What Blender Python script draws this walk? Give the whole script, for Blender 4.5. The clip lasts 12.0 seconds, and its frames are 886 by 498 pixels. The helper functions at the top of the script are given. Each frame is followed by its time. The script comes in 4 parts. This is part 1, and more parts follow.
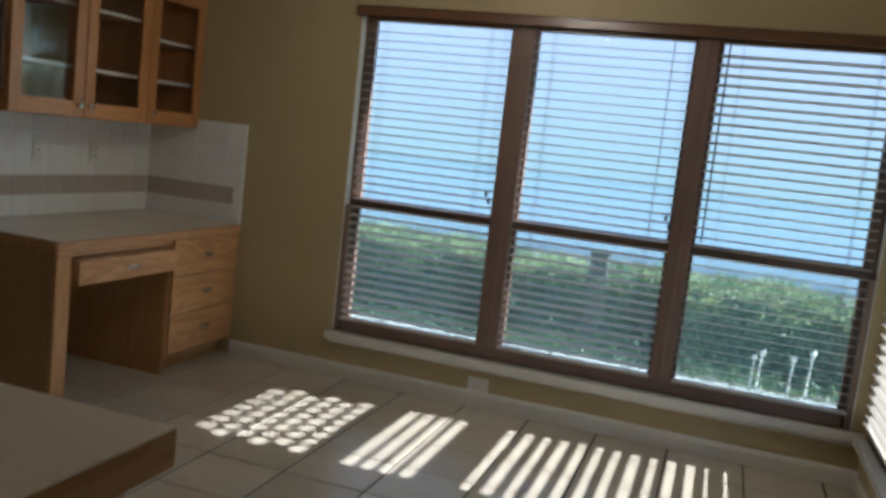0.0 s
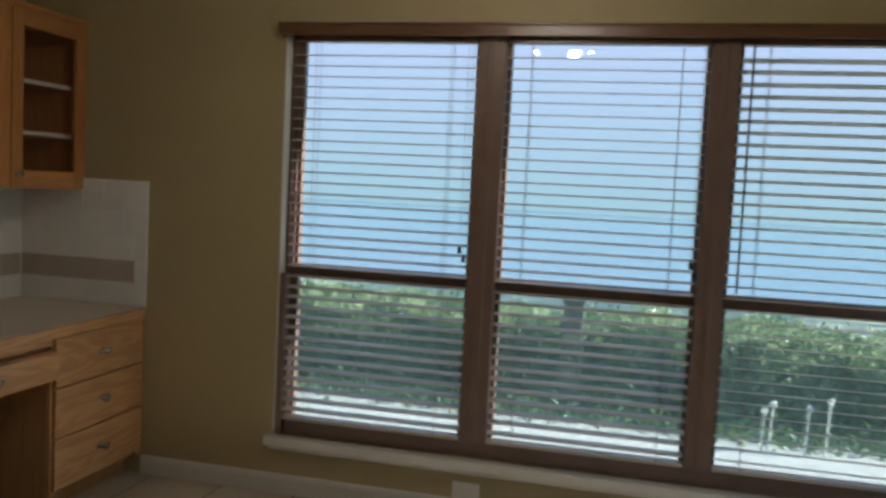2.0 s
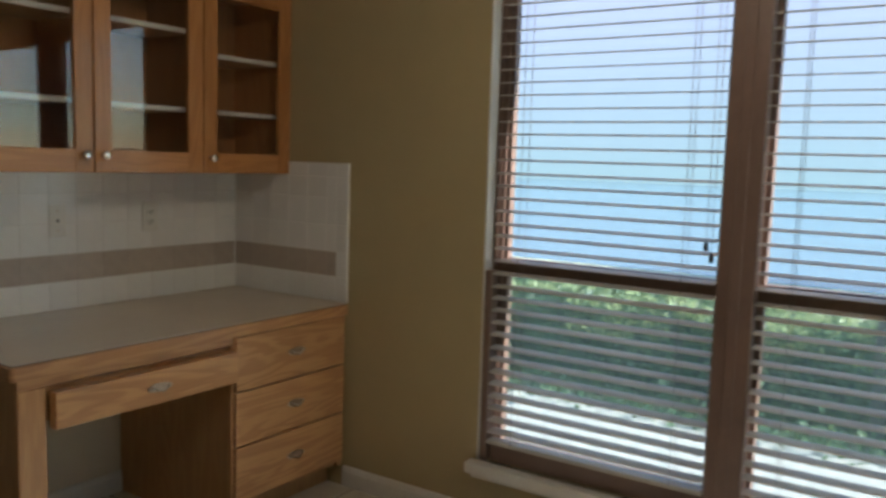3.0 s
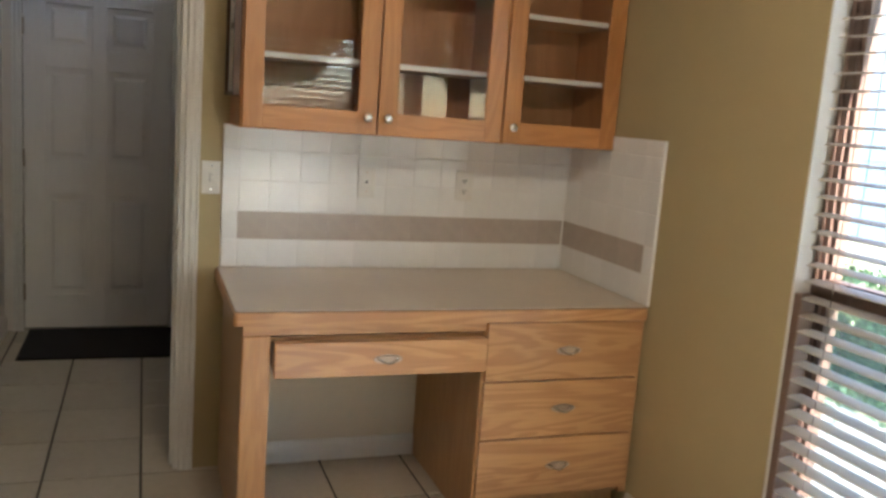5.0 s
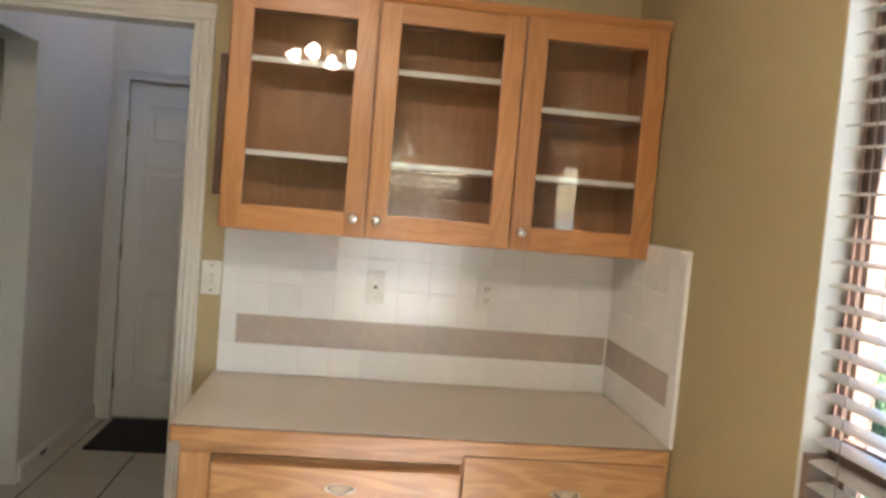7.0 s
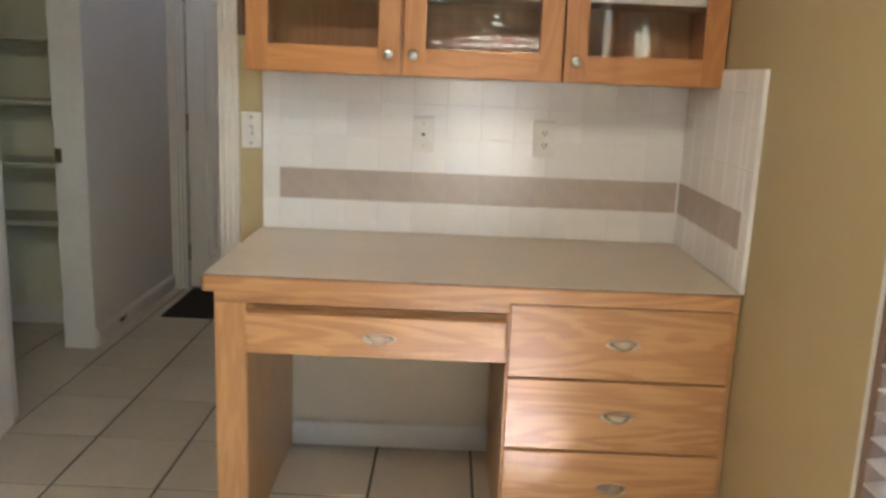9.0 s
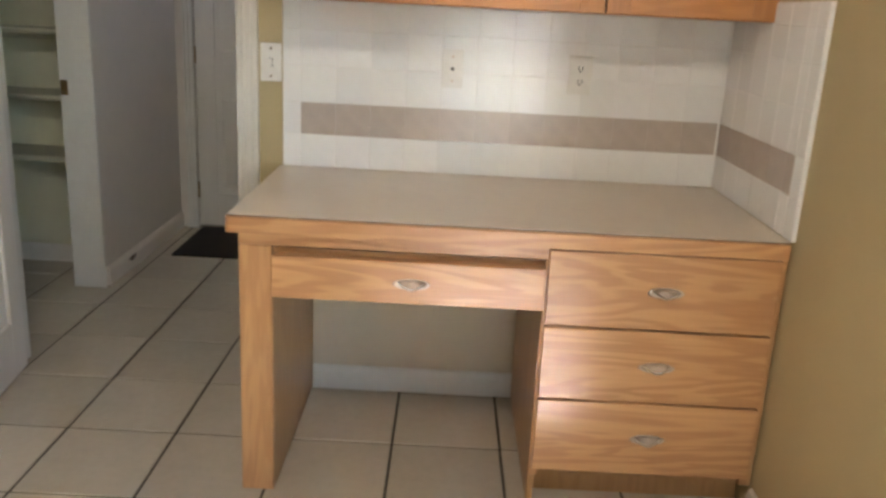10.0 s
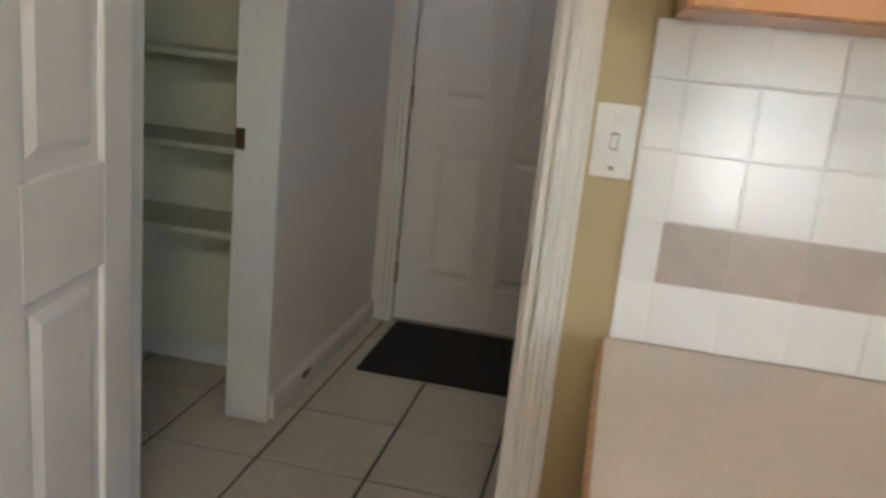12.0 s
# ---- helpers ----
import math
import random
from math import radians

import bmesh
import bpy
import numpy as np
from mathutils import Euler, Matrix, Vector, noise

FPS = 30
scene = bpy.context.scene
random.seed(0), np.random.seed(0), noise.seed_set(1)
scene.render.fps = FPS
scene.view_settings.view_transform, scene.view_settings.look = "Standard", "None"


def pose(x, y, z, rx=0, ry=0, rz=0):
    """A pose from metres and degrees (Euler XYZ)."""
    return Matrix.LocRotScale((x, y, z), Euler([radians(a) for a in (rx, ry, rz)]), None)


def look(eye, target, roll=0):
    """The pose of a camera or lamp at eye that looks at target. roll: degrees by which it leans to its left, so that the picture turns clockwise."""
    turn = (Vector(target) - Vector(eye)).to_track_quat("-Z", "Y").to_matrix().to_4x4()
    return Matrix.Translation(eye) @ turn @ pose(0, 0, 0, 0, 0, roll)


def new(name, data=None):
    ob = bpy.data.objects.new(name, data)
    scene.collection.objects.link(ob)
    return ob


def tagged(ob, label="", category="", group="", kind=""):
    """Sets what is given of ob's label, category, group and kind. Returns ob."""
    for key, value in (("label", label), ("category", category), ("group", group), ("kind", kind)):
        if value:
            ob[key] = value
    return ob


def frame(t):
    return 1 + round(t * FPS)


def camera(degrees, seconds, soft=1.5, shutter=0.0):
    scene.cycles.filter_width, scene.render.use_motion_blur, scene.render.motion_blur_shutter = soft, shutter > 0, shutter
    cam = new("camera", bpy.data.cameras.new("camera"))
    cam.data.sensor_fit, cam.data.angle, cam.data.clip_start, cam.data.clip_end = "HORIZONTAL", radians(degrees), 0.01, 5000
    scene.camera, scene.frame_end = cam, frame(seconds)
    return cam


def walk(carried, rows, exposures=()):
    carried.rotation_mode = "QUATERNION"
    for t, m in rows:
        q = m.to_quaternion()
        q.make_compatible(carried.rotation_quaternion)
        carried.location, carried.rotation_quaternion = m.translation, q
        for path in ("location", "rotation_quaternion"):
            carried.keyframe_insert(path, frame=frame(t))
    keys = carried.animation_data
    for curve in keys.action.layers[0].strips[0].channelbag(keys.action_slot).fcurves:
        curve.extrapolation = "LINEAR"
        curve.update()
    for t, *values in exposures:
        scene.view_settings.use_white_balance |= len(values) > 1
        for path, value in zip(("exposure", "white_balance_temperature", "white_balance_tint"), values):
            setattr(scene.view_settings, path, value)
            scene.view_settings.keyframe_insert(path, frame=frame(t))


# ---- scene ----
cam = camera(56.0, 12.0, soft=3.0, shutter=0.25)

PATH = [
    (0, (3.265, -4.14, 1.385), (2.642, -2.255, 1.136), 6.5),
    (0.5, (3.132, -4.019, 1.399), (2.706, -2.068, 1.302), 4.5),
    (1, (3.052, -3.851, 1.45), (2.708, -1.882, 1.373), 3.3),
    (1.5, (2.925, -3.696, 1.382), (2.588, -1.727, 1.301), 3.3),
    (2, (2.82, -3.32, 1.4), (2.357, -1.382, 1.256), 2.9),
    (2.5, (2.785, -2.965, 1.345), (2.067, -1.102, 1.198), 2.9),
    (3, (2.851, -2.56, 1.391), (1.738, -0.912, 1.179), 1.8),
    (3.5, (2.886, -2.381, 1.395), (1.471, -0.988, 1.156), 2.4),
    (5.5, (3.068, -1.398, 1.413), (1.156, -0.88, 1.131), 4.7),
    (6, (2.998, -1.221, 1.434), (1.046, -0.824, 1.252), 5.4),
    (6.5, (2.936, -1.075, 1.462), (0.959, -0.795, 1.359), 5.5),
    (8.5, (2.802, -0.742, 1.366), (0.828, -0.739, 1.044), 2.6),
    (9, (2.733, -0.77, 1.324), (0.776, -0.775, 0.913), 2.3),
    (9.5, (2.702, -0.798, 1.321), (0.768, -0.803, 0.812), 2.3),
    (10, (2.629, -0.861, 1.305), (0.707, -0.857, 0.752), 3.0),
    (10.5, (2.435, -0.99, 1.302), (0.515, -0.972, 0.741), 4.2),
    (11, (2.135, -1.108, 1.277), (0.206, -1.162, 0.752), 5.0),
    (11.5, (1.71, -1.208, 1.27), (-0.204, -1.458, 0.745), 5.1),
    (12, (1.346, -1.411, 1.257), (-0.556, -1.781, 0.76), 5.8),
]
EXPOSURES = [(0.0, 1.36, 5720, 9), (1.0, 1.23, 5920, 9), (2.0, 1.1, 6110, 10), (2.5, 1.15, 6180, 10), (3.5, 1.7, 6300, 13), (5.5, 2.76, 6370, 15), (6.5, 2.97, 6370, 15), (8.5, 2.95, 6300, 15), (10.5, 3.08, 6110, 15), (12.0, 3.11, 6060, 15)]
walk(cam, [(t, look(eye, target, roll)) for t, eye, target, roll in PATH], EXPOSURES)

# ---------------------------------------------------------------- light
world = bpy.data.worlds.new("sky")
scene.world = world
world.use_nodes = True
wn = world.node_tree.nodes
sky = wn.new("ShaderNodeTexSky")
sky.sky_type = "NISHITA"
sky.sun_disc = False
sky.sun_elevation = radians(29)
sky.sun_rotation = radians(85.4)
sky.air_density, sky.dust_density, sky.ozone_density = 1.0, 0.4, 2.0
wn["Background"].inputs[1].default_value = 0.15
world.node_tree.links.new(sky.outputs[0], wn["Background"].inputs[0])

sun_data = bpy.data.lights.new("sun", "SUN")
sun_data.energy, sun_data.angle, sun_data.color = 5.0, radians(0.4), (1.0, 0.97, 0.93)
sun = new("sun", sun_data)
sun.matrix_world = look((9.0, 0.4, 5.0), (8.0, 0.32, 4.446))

# ---------------------------------------------------------------- materials


def mat(name, color, color2=None, scale=8.0, rough=0.5, metal=0.0, bump=0.0, bump_scale=60.0, stretch=(1, 1, 1), fine=0.35, rand=0.0, coat=0.0, spec=0.5):
    """Principled surface with two scales of colour variation, roughness variation and a fine bump."""
    m = bpy.data.materials.new(name)
    m.use_nodes = True
    nt = m.node_tree
    n, l = nt.nodes, nt.links
    b = n["Principled BSDF"]
    co = n.new("ShaderNodeTexCoord")
    mp = n.new("ShaderNodeMapping")
    mp.inputs["Scale"].default_value = stretch
    l.new(co.outputs["Object"], mp.inputs[0])
    n1, n2 = n.new("ShaderNodeTexNoise"), n.new("ShaderNodeTexNoise")
    n1.inputs["Scale"].default_value, n1.inputs["Detail"].default_value = scale, 4
    n2.inputs["Scale"].default_value, n2.inputs["Detail"].default_value = scale * 9, 6
    l.new(mp.outputs[0], n1.inputs[0])
    l.new(mp.outputs[0], n2.inputs[0])
    mx = n.new("ShaderNodeMix")
    mx.inputs[0].default_value = fine
    l.new(n1.outputs[0], mx.inputs[2])
    l.new(n2.outputs[0], mx.inputs[3])
    rp = n.new("ShaderNodeMapRange")
    rp.inputs[1].default_value, rp.inputs[2].default_value = 0.3, 0.7
    l.new(mx.outputs[0], rp.inputs[0])
    cm = n.new("ShaderNodeMix")
    cm.data_type = "RGBA"
    c2 = color2 or tuple(c * 0.86 for c in color)
    cm.inputs[6].default_value, cm.inputs[7].default_value = (*color, 1), (*c2, 1)
    l.new(rp.outputs[0], cm.inputs[0])
    out = cm.outputs[2]
    if rand:
        oi = n.new("ShaderNodeObjectInfo")
        hs = n.new("ShaderNodeHueSaturation")
        mr = n.new("ShaderNodeMapRange")
        mr.inputs[3].default_value, mr.inputs[4].default_value = 1 - rand, 1 + rand
        l.new(oi.outputs["Random"], mr.inputs[0])
        l.new(mr.outputs[0], hs.inputs["Value"])
        l.new(out, hs.inputs["Color"])
        out = hs.outputs[0]
    l.new(out, b.inputs["Base Color"])
    rr = n.new("ShaderNodeMapRange")
    rr.inputs[3].default_value, rr.inputs[4].default_value = max(0.02, rough - 0.08), min(1, rough + 0.08)
    l.new(n1.outputs[0], rr.inputs[0])
    l.new(rr.outputs[0], b.inputs["Roughness"])
    b.inputs["Metallic"].default_value = metal
    b.inputs["Coat Weight"].default_value = coat
    b.inputs["Specular IOR Level"].default_value = spec
    if bump:
        nb = n.new("ShaderNodeTexNoise")
        nb.inputs["Scale"].default_value, nb.inputs["Detail"].default_value = bump_scale, 5
        l.new(mp.outputs[0], nb.inputs[0])
        bp = n.new("ShaderNodeBump")
        bp.inputs["Strength"].default_value, bp.inputs["Distance"].default_value = bump, 0.004
        l.new(nb.outputs[0], bp.inputs["Height"])
        l.new(bp.outputs[0], b.inputs["Normal"])
    return m


def wood(name, light, dark, along="y", rough=0.36, coat=0.14, pores=0.42, figure=0.6):
    """Lacquered timber with cathedral figure along one axis and short pores."""
    m = bpy.data.materials.new(name)
    m.use_nodes = True
    nt = m.node_tree
    n, l = nt.nodes, nt.links
    b = n["Principled BSDF"]
    co, mp, mp2 = n.new("ShaderNodeTexCoord"), n.new("ShaderNodeMapping"), n.new("ShaderNodeMapping")
    oi = n.new("ShaderNodeObjectInfo")
    add = n.new("ShaderNodeVectorMath")
    sc = n.new("ShaderNodeVectorMath")
    sc.operation = "SCALE"
    sc.inputs["Scale"].default_value = 3.0
    cx = n.new("ShaderNodeCombineXYZ")
    for i in range(3):
        l.new(oi.outputs["Random"], cx.inputs[i])
    l.new(cx.outputs[0], sc.inputs[0])
    l.new(co.outputs["Object"], add.inputs[0])
    l.new(sc.outputs[0], add.inputs[1])
    s = {"x": (0.8, 7, 7), "y": (7, 0.8, 7), "z": (7, 7, 0.8)}[along]
    mp.inputs["Scale"].default_value = s
    mp2.inputs["Scale"].default_value = tuple(60 if v > 1 else 3 for v in s)
    l.new(add.outputs[0], mp.inputs[0])
    l.new(add.outputs[0], mp2.inputs[0])
    n1 = n.new("ShaderNodeTexNoise")
    n1.inputs["Scale"].default_value, n1.inputs["Detail"].default_value, n1.inputs["Distortion"].default_value = 1.3, 3, 0.6
    l.new(mp.outputs[0], n1.inputs[0])
    ml = n.new("ShaderNodeMath")
    ml.operation = "MULTIPLY"
    ml.inputs[1].default_value = 58.0
    l.new(n1.outputs[0], ml.inputs[0])
    sn = n.new("ShaderNodeMath")
    sn.operation = "SINE"
    l.new(ml.outputs[0], sn.inputs[0])
    n2 = n.new("ShaderNodeTexNoise")
    n2.inputs["Scale"].default_value, n2.inputs["Detail"].default_value = 2.0, 5
    l.new(mp2.outputs[0], n2.inputs[0])
    r1 = n.new("ShaderNodeMapRange")
    r1.inputs[1].default_value = -1
    r1.inputs[3].default_value, r1.inputs[4].default_value = 0.06, figure
    r1.interpolation_type = "SMOOTHERSTEP"
    l.new(sn.outputs[0], r1.inputs[0])
    mx = n.new("ShaderNodeMix")
    mx.inputs[0].default_value = pores
    l.new(r1.outputs[0], mx.inputs[2])
    l.new(n2.outputs[0], mx.inputs[3])
    cm = n.new("ShaderNodeMix")
    cm.data_type = "RGBA"
    cm.inputs[6].default_value, cm.inputs[7].default_value = (*light, 1), (*dark, 1)
    l.new(mx.outputs[0], cm.inputs[0])
    hs = n.new("ShaderNodeHueSaturation")
    mr = n.new("ShaderNodeMapRange")
    mr.inputs[3].default_value, mr.inputs[4].default_value = 0.9, 1.1
    l.new(oi.outputs["Random"], mr.inputs[0])
    l.new(mr.outputs[0], hs.inputs["Value"])
    l.new(cm.outputs[2], hs.inputs["Color"])
    l.new(hs.outputs[0], b.inputs["Base Color"])
    b.inputs["Roughness"].default_value = rough
    b.inputs["Coat Weight"].default_value = coat
    b.inputs["Coat Roughness"].default_value = 0.2
    bp = n.new("ShaderNodeBump")
    bp.inputs["Strength"].default_value, bp.inputs["Distance"].default_value = 0.12, 0.002
    l.new(n2.outputs[0], bp.inputs["Height"])
    l.new(bp.outputs[0], b.inputs["Normal"])
    return m


def glass(name, tint, gloss=0.045, rough=0.0, grazing=0.7):
    """Clear pane: passes light straight through, with mirror gloss that grows towards grazing angles."""
    m = bpy.data.materials.new(name)
    m.use_nodes = True
    nt = m.node_tree
    n, l = nt.nodes, nt.links
    n.remove(n["Principled BSDF"])
    tr, gl, lw, mx = n.new("ShaderNodeBsdfTransparent"), n.new("ShaderNodeBsdfGlossy"), n.new("ShaderNodeLayerWeight"), n.new("ShaderNodeMixShader")
    tr.inputs[0].default_value = (*tint, 1)
    gl.inputs["Roughness"].default_value = rough
    pw, ma = n.new("ShaderNodeMath"), n.new("ShaderNodeMath")
    pw.operation, ma.operation = "POWER", "MULTIPLY_ADD"
    pw.inputs[1].default_value = 4.0
    ma.inputs[1].default_value, ma.inputs[2].default_value = grazing, gloss
    l.new(lw.outputs["Facing"], pw.inputs[0])
    l.new(pw.outputs[0], ma.inputs[0])
    l.new(ma.outputs[0], mx.inputs[0])
    l.new(tr.outputs[0], mx.inputs[1])
    l.new(gl.outputs[0], mx.inputs[2])
    l.new(mx.outputs[0], n["Material Output"].inputs[0])
    return m


def mesh_cloth(name, color, cover):
    """Fine woven screen: mostly open, its threads scatter daylight both ways; the tint stands in for haze."""
    m = bpy.data.materials.new(name)
    m.use_nodes = True
    nt = m.node_tree
    n, l = nt.nodes, nt.links
    n.remove(n["Principled BSDF"])
    tr, df, tl, m1, m2 = n.new("ShaderNodeBsdfTransparent"), n.new("ShaderNodeBsdfDiffuse"), n.new("ShaderNodeBsdfTranslucent"), n.new("ShaderNodeMixShader"), n.new("ShaderNodeMixShader")
    df.inputs[0].default_value = tl.inputs[0].default_value = (*color, 1)
    m1.inputs[0].default_value, m2.inputs[0].default_value = 0.5, cover
    l.new(df.outputs[0], m1.inputs[1])
    l.new(tl.outputs[0], m1.inputs[2])
    l.new(tr.outputs[0], m2.inputs[1])
    l.new(m1.outputs[0], m2.inputs[2])
    l.new(m2.outputs[0], n["Material Output"].inputs[0])
    return m


def leaf_mat(name, color, color2, through_color):
    """Glossy leaf that lets some sunlight through."""
    m = mat(name, color, color2, 3, 0.38, fine=0.5)
    nt = m.node_tree
    n, l = nt.nodes, nt.links
    tl, mx = n.new("ShaderNodeBsdfTranslucent"), n.new("ShaderNodeMixShader")
    tl.inputs[0].default_value = (*through_color, 1)
    mx.inputs[0].default_value = 0.3
    l.new(n["Principled BSDF"].outputs[0], mx.inputs[1])
    l.new(tl.outputs[0], mx.inputs[2])
    l.new(mx.outputs[0], n["Material Output"].inputs[0])
    return m


def glow(name, color, strength):
    m = bpy.data.materials.new(name)
    m.use_nodes = True
    b = m.node_tree.nodes["Principled BSDF"]
    b.inputs["Base Color"].default_value = (0.9, 0.88, 0.82, 1)
    b.inputs["Emission Color"].default_value = (*color, 1)
    b.inputs["Emission Strength"].default_value = strength
    return m


M_WALL = mat("ochre wall paint", (0.485, 0.395, 0.213), (0.445, 0.36, 0.195), 1.3, 0.62, bump=0.25, bump_scale=140, fine=0.25)
M_HALL = mat("grey hall paint", (0.76, 0.695, 0.62), (0.69, 0.63, 0.56), 1.5, 0.6, bump=0.2, bump_scale=140)
M_PANTRY = mat("cream pantry paint", (0.73, 0.70, 0.52), (0.66, 0.63, 0.47), 1.5, 0.6, bump=0.2, bump_scale=140)
# Darker than the pantry walls, which keeps the shelf edges subdued.
M_SHELF = mat("darker cream shelf paint", (0.58, 0.555, 0.42), (0.5, 0.475, 0.36), 4.0, 0.6, bump=0.1)
M_KNEE = mat("pale beige paint", (0.60, 0.515, 0.385), (0.54, 0.465, 0.345), 2.0, 0.6, bump=0.2, bump_scale=140)
M_CEIL = mat("white ceiling texture", (0.82, 0.81, 0.78), (0.77, 0.76, 0.73), 2.0, 0.8, bump=0.5, bump_scale=90)
M_TRIM = mat("white trim paint", (0.74, 0.72, 0.66), (0.66, 0.63, 0.57), 5.0, 0.35, bump=0.06)
M_DOOR = mat("white door paint", (0.80, 0.76, 0.70), (0.74, 0.70, 0.645), 3.0, 0.33, bump=0.08, bump_scale=40, stretch=(3, 3, 0.5))
M_BRONZE = mat("brown window frame", (0.225, 0.145, 0.11), (0.175, 0.112, 0.085), 6.0, 0.36, bump=0.05)
M_VALANCE = wood("valance wood", (0.17, 0.082, 0.04), (0.10, 0.046, 0.024), "x")
M_SLAT = mat("cream slat", (0.58, 0.53, 0.455), (0.5, 0.455, 0.385), 6.0, 0.42, rand=0.05, stretch=(1, 12, 12))
M_CORD = mat("cord", (0.22, 0.19, 0.16), None, 30, 0.8)
M_DARK = mat("dark plastic", (0.02, 0.018, 0.016), None, 10, 0.4)
M_PANE = glass("window glass", (0.93, 0.98, 0.985))
M_CABGLASS = glass("cabinet glass", (0.96, 0.96, 0.95), 0.036, grazing=0.5)
# Cover and greenish tint are set to lay haze over the lower panes.
M_SCREEN = mesh_cloth("insect screen", (0.34, 0.5, 0.43), 0.13)
M_OAK_H = wood("honey oak, level grain", (0.655, 0.372, 0.165), (0.36, 0.155, 0.058), "y", rough=0.32, coat=0.25, figure=0.66)
M_OAK_V = wood("honey oak, upright grain", (0.655, 0.372, 0.165), (0.38, 0.17, 0.064), "z", rough=0.32, coat=0.25, figure=0.5)
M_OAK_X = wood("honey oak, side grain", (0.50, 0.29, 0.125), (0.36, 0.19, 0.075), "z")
M_CAB_H = wood("amber maple, level grain", (0.53, 0.24, 0.08), (0.40, 0.165, 0.05), "y", pores=0.2)
M_CAB_V = wood("amber maple, upright grain", (0.53, 0.24, 0.08), (0.40, 0.165, 0.05), "z", pores=0.2)
M_CAB_IN = wood("cabinet lining", (0.46, 0.22, 0.09), (0.36, 0.165, 0.062), "z", rough=0.5, pores=0.2)
M_LAM = mat("cream laminate", (0.70, 0.62, 0.505), (0.65, 0.57, 0.465), 3.0, 0.32, fine=0.5, bump=0.03)
M_SEAM = mat("dark brown core", (0.10, 0.05, 0.025), (0.07, 0.035, 0.018), 20, 0.5)
M_ISLE = mat("beige laminate", (0.82, 0.705, 0.565), (0.77, 0.66, 0.52), 3.0, 0.35, fine=0.5)
M_TILE = mat("white glazed tile", (0.85, 0.845, 0.825), (0.81, 0.805, 0.785), 4.0, 0.15, rand=0.03, bump=0.04, bump_scale=12, spec=0.6)
M_BORDER = mat("mushroom border tile", (0.53, 0.455, 0.39), (0.46, 0.39, 0.335), 25.0, 0.22, rand=0.05)
M_GROUT = mat("pale grout", (0.81, 0.80, 0.775), (0.74, 0.73, 0.705), 30, 0.85)
M_FLOOR = mat("cream floor tile", (0.58, 0.52, 0.415), (0.50, 0.44, 0.345), 3.5, 0.24, rand=0.06, bump=0.05, bump_scale=25, fine=0.4)
M_FGROUT = mat("dark floor grout", (0.075, 0.06, 0.045), (0.045, 0.036, 0.028), 20, 0.9)
M_CHROME = mat("brushed nickel", (0.72, 0.69, 0.65), (0.62, 0.59, 0.55), 12, 0.22, metal=1.0)
M_PEWTER = mat("aged nickel", (0.70, 0.56, 0.44), (0.52, 0.41, 0.31), 30, 0.45, metal=1.0)
M_BRASS = mat("aged brass", (0.38, 0.26, 0.12), (0.25, 0.17, 0.08), 20, 0.35, metal=1.0)
M_PLATE = mat("white plastic plate", (0.80, 0.78, 0.73), None, 8, 0.3)
M_MAT = mat("black door mat", (0.012, 0.009, 0.008), (0.022, 0.016, 0.013), 40, 0.95, bump=0.8, bump_scale=300)
M_PAPER = mat("paper", (0.66, 0.62, 0.56), (0.5, 0.46, 0.42), 9, 0.8)
M_FAN = wood("fan blade wood", (0.20, 0.10, 0.05), (0.11, 0.055, 0.03), "x")
M_LAMP = glow("lit frosted glass", (1.0, 0.88, 0.71), 27.5)
M_GRAVEL = mat("pale gravel", (0.66, 0.64, 0.58), (0.5, 0.48, 0.42), 12, 0.9, bump=0.8, bump_scale=60)
# Grass colour is raised towards white to stand in for strong sunlight.
M_LAWN = mat("lawn with sunlight painted in", (0.62, 0.62, 0.4), (0.7, 0.68, 0.46), 3, 0.9, bump=0.6, bump_scale=60)
M_LEAF = leaf_mat("hedge leaf", (0.095, 0.16, 0.085), (0.06, 0.115, 0.07), (0.2, 0.3, 0.08))
# Paler leaf colour that paints sunlight onto the hedge top.
M_LEAF_LIT = leaf_mat("leaf with painted sun", (0.40, 0.46, 0.22), (0.30, 0.37, 0.15), (0.6, 0.66, 0.3))
M_CORE = mat("shade-dark hedge core", (0.035, 0.055, 0.035), None, 6, 0.9)
M_BARK = mat("grey bark", (0.10, 0.10, 0.10), (0.065, 0.065, 0.065), 12, 0.9, bump=0.8, bump_scale=40)
M_HEAD = mat("pale flower head", (0.75, 0.74, 0.66), None, 30, 0.8)
M_WATER = mat("lake water", (0.16, 0.27, 0.33), (0.14, 0.25, 0.31), 0.2, 0.15)

# ---------------------------------------------------------------- helpers


def thing(name, at, label, category, group="", kind=""):
    ob = new(name)
    ob.empty_display_size = 0.1
    ob.location = at
    return tagged(ob, label, category, group, kind)


def origin(ob):
    """World place of a thing or part (no turns are used in the chains)."""
    v = Vector((0, 0, 0))
    while ob:
        v = v + ob.location
        ob = ob.parent
    return v


def finish(bm, material, name):
    me = bpy.data.meshes.new(name)
    bm.to_mesh(me)
    bm.free()
    for mm in (material if isinstance(material, (list, tuple)) else [material]):
        me.materials.append(mm)
    return me


def part(name, bm, material, parent=None, label="", smooth=False):
    """One mesh object from a bmesh given in world places, under a thing or a part."""
    if parent is not None:
        bmesh.ops.translate(bm, verts=bm.verts, vec=-origin(parent))
    if smooth:
        for f in bm.faces:
            f.smooth = True
    ob = new(name, finish(bm, material, name))
    ob.parent = parent
    if label:
        ob["label"] = label
    return ob


def piece(name, me, parent, at):
    ob = new(name, me)
    ob.parent = parent
    ob.location = at
    return ob


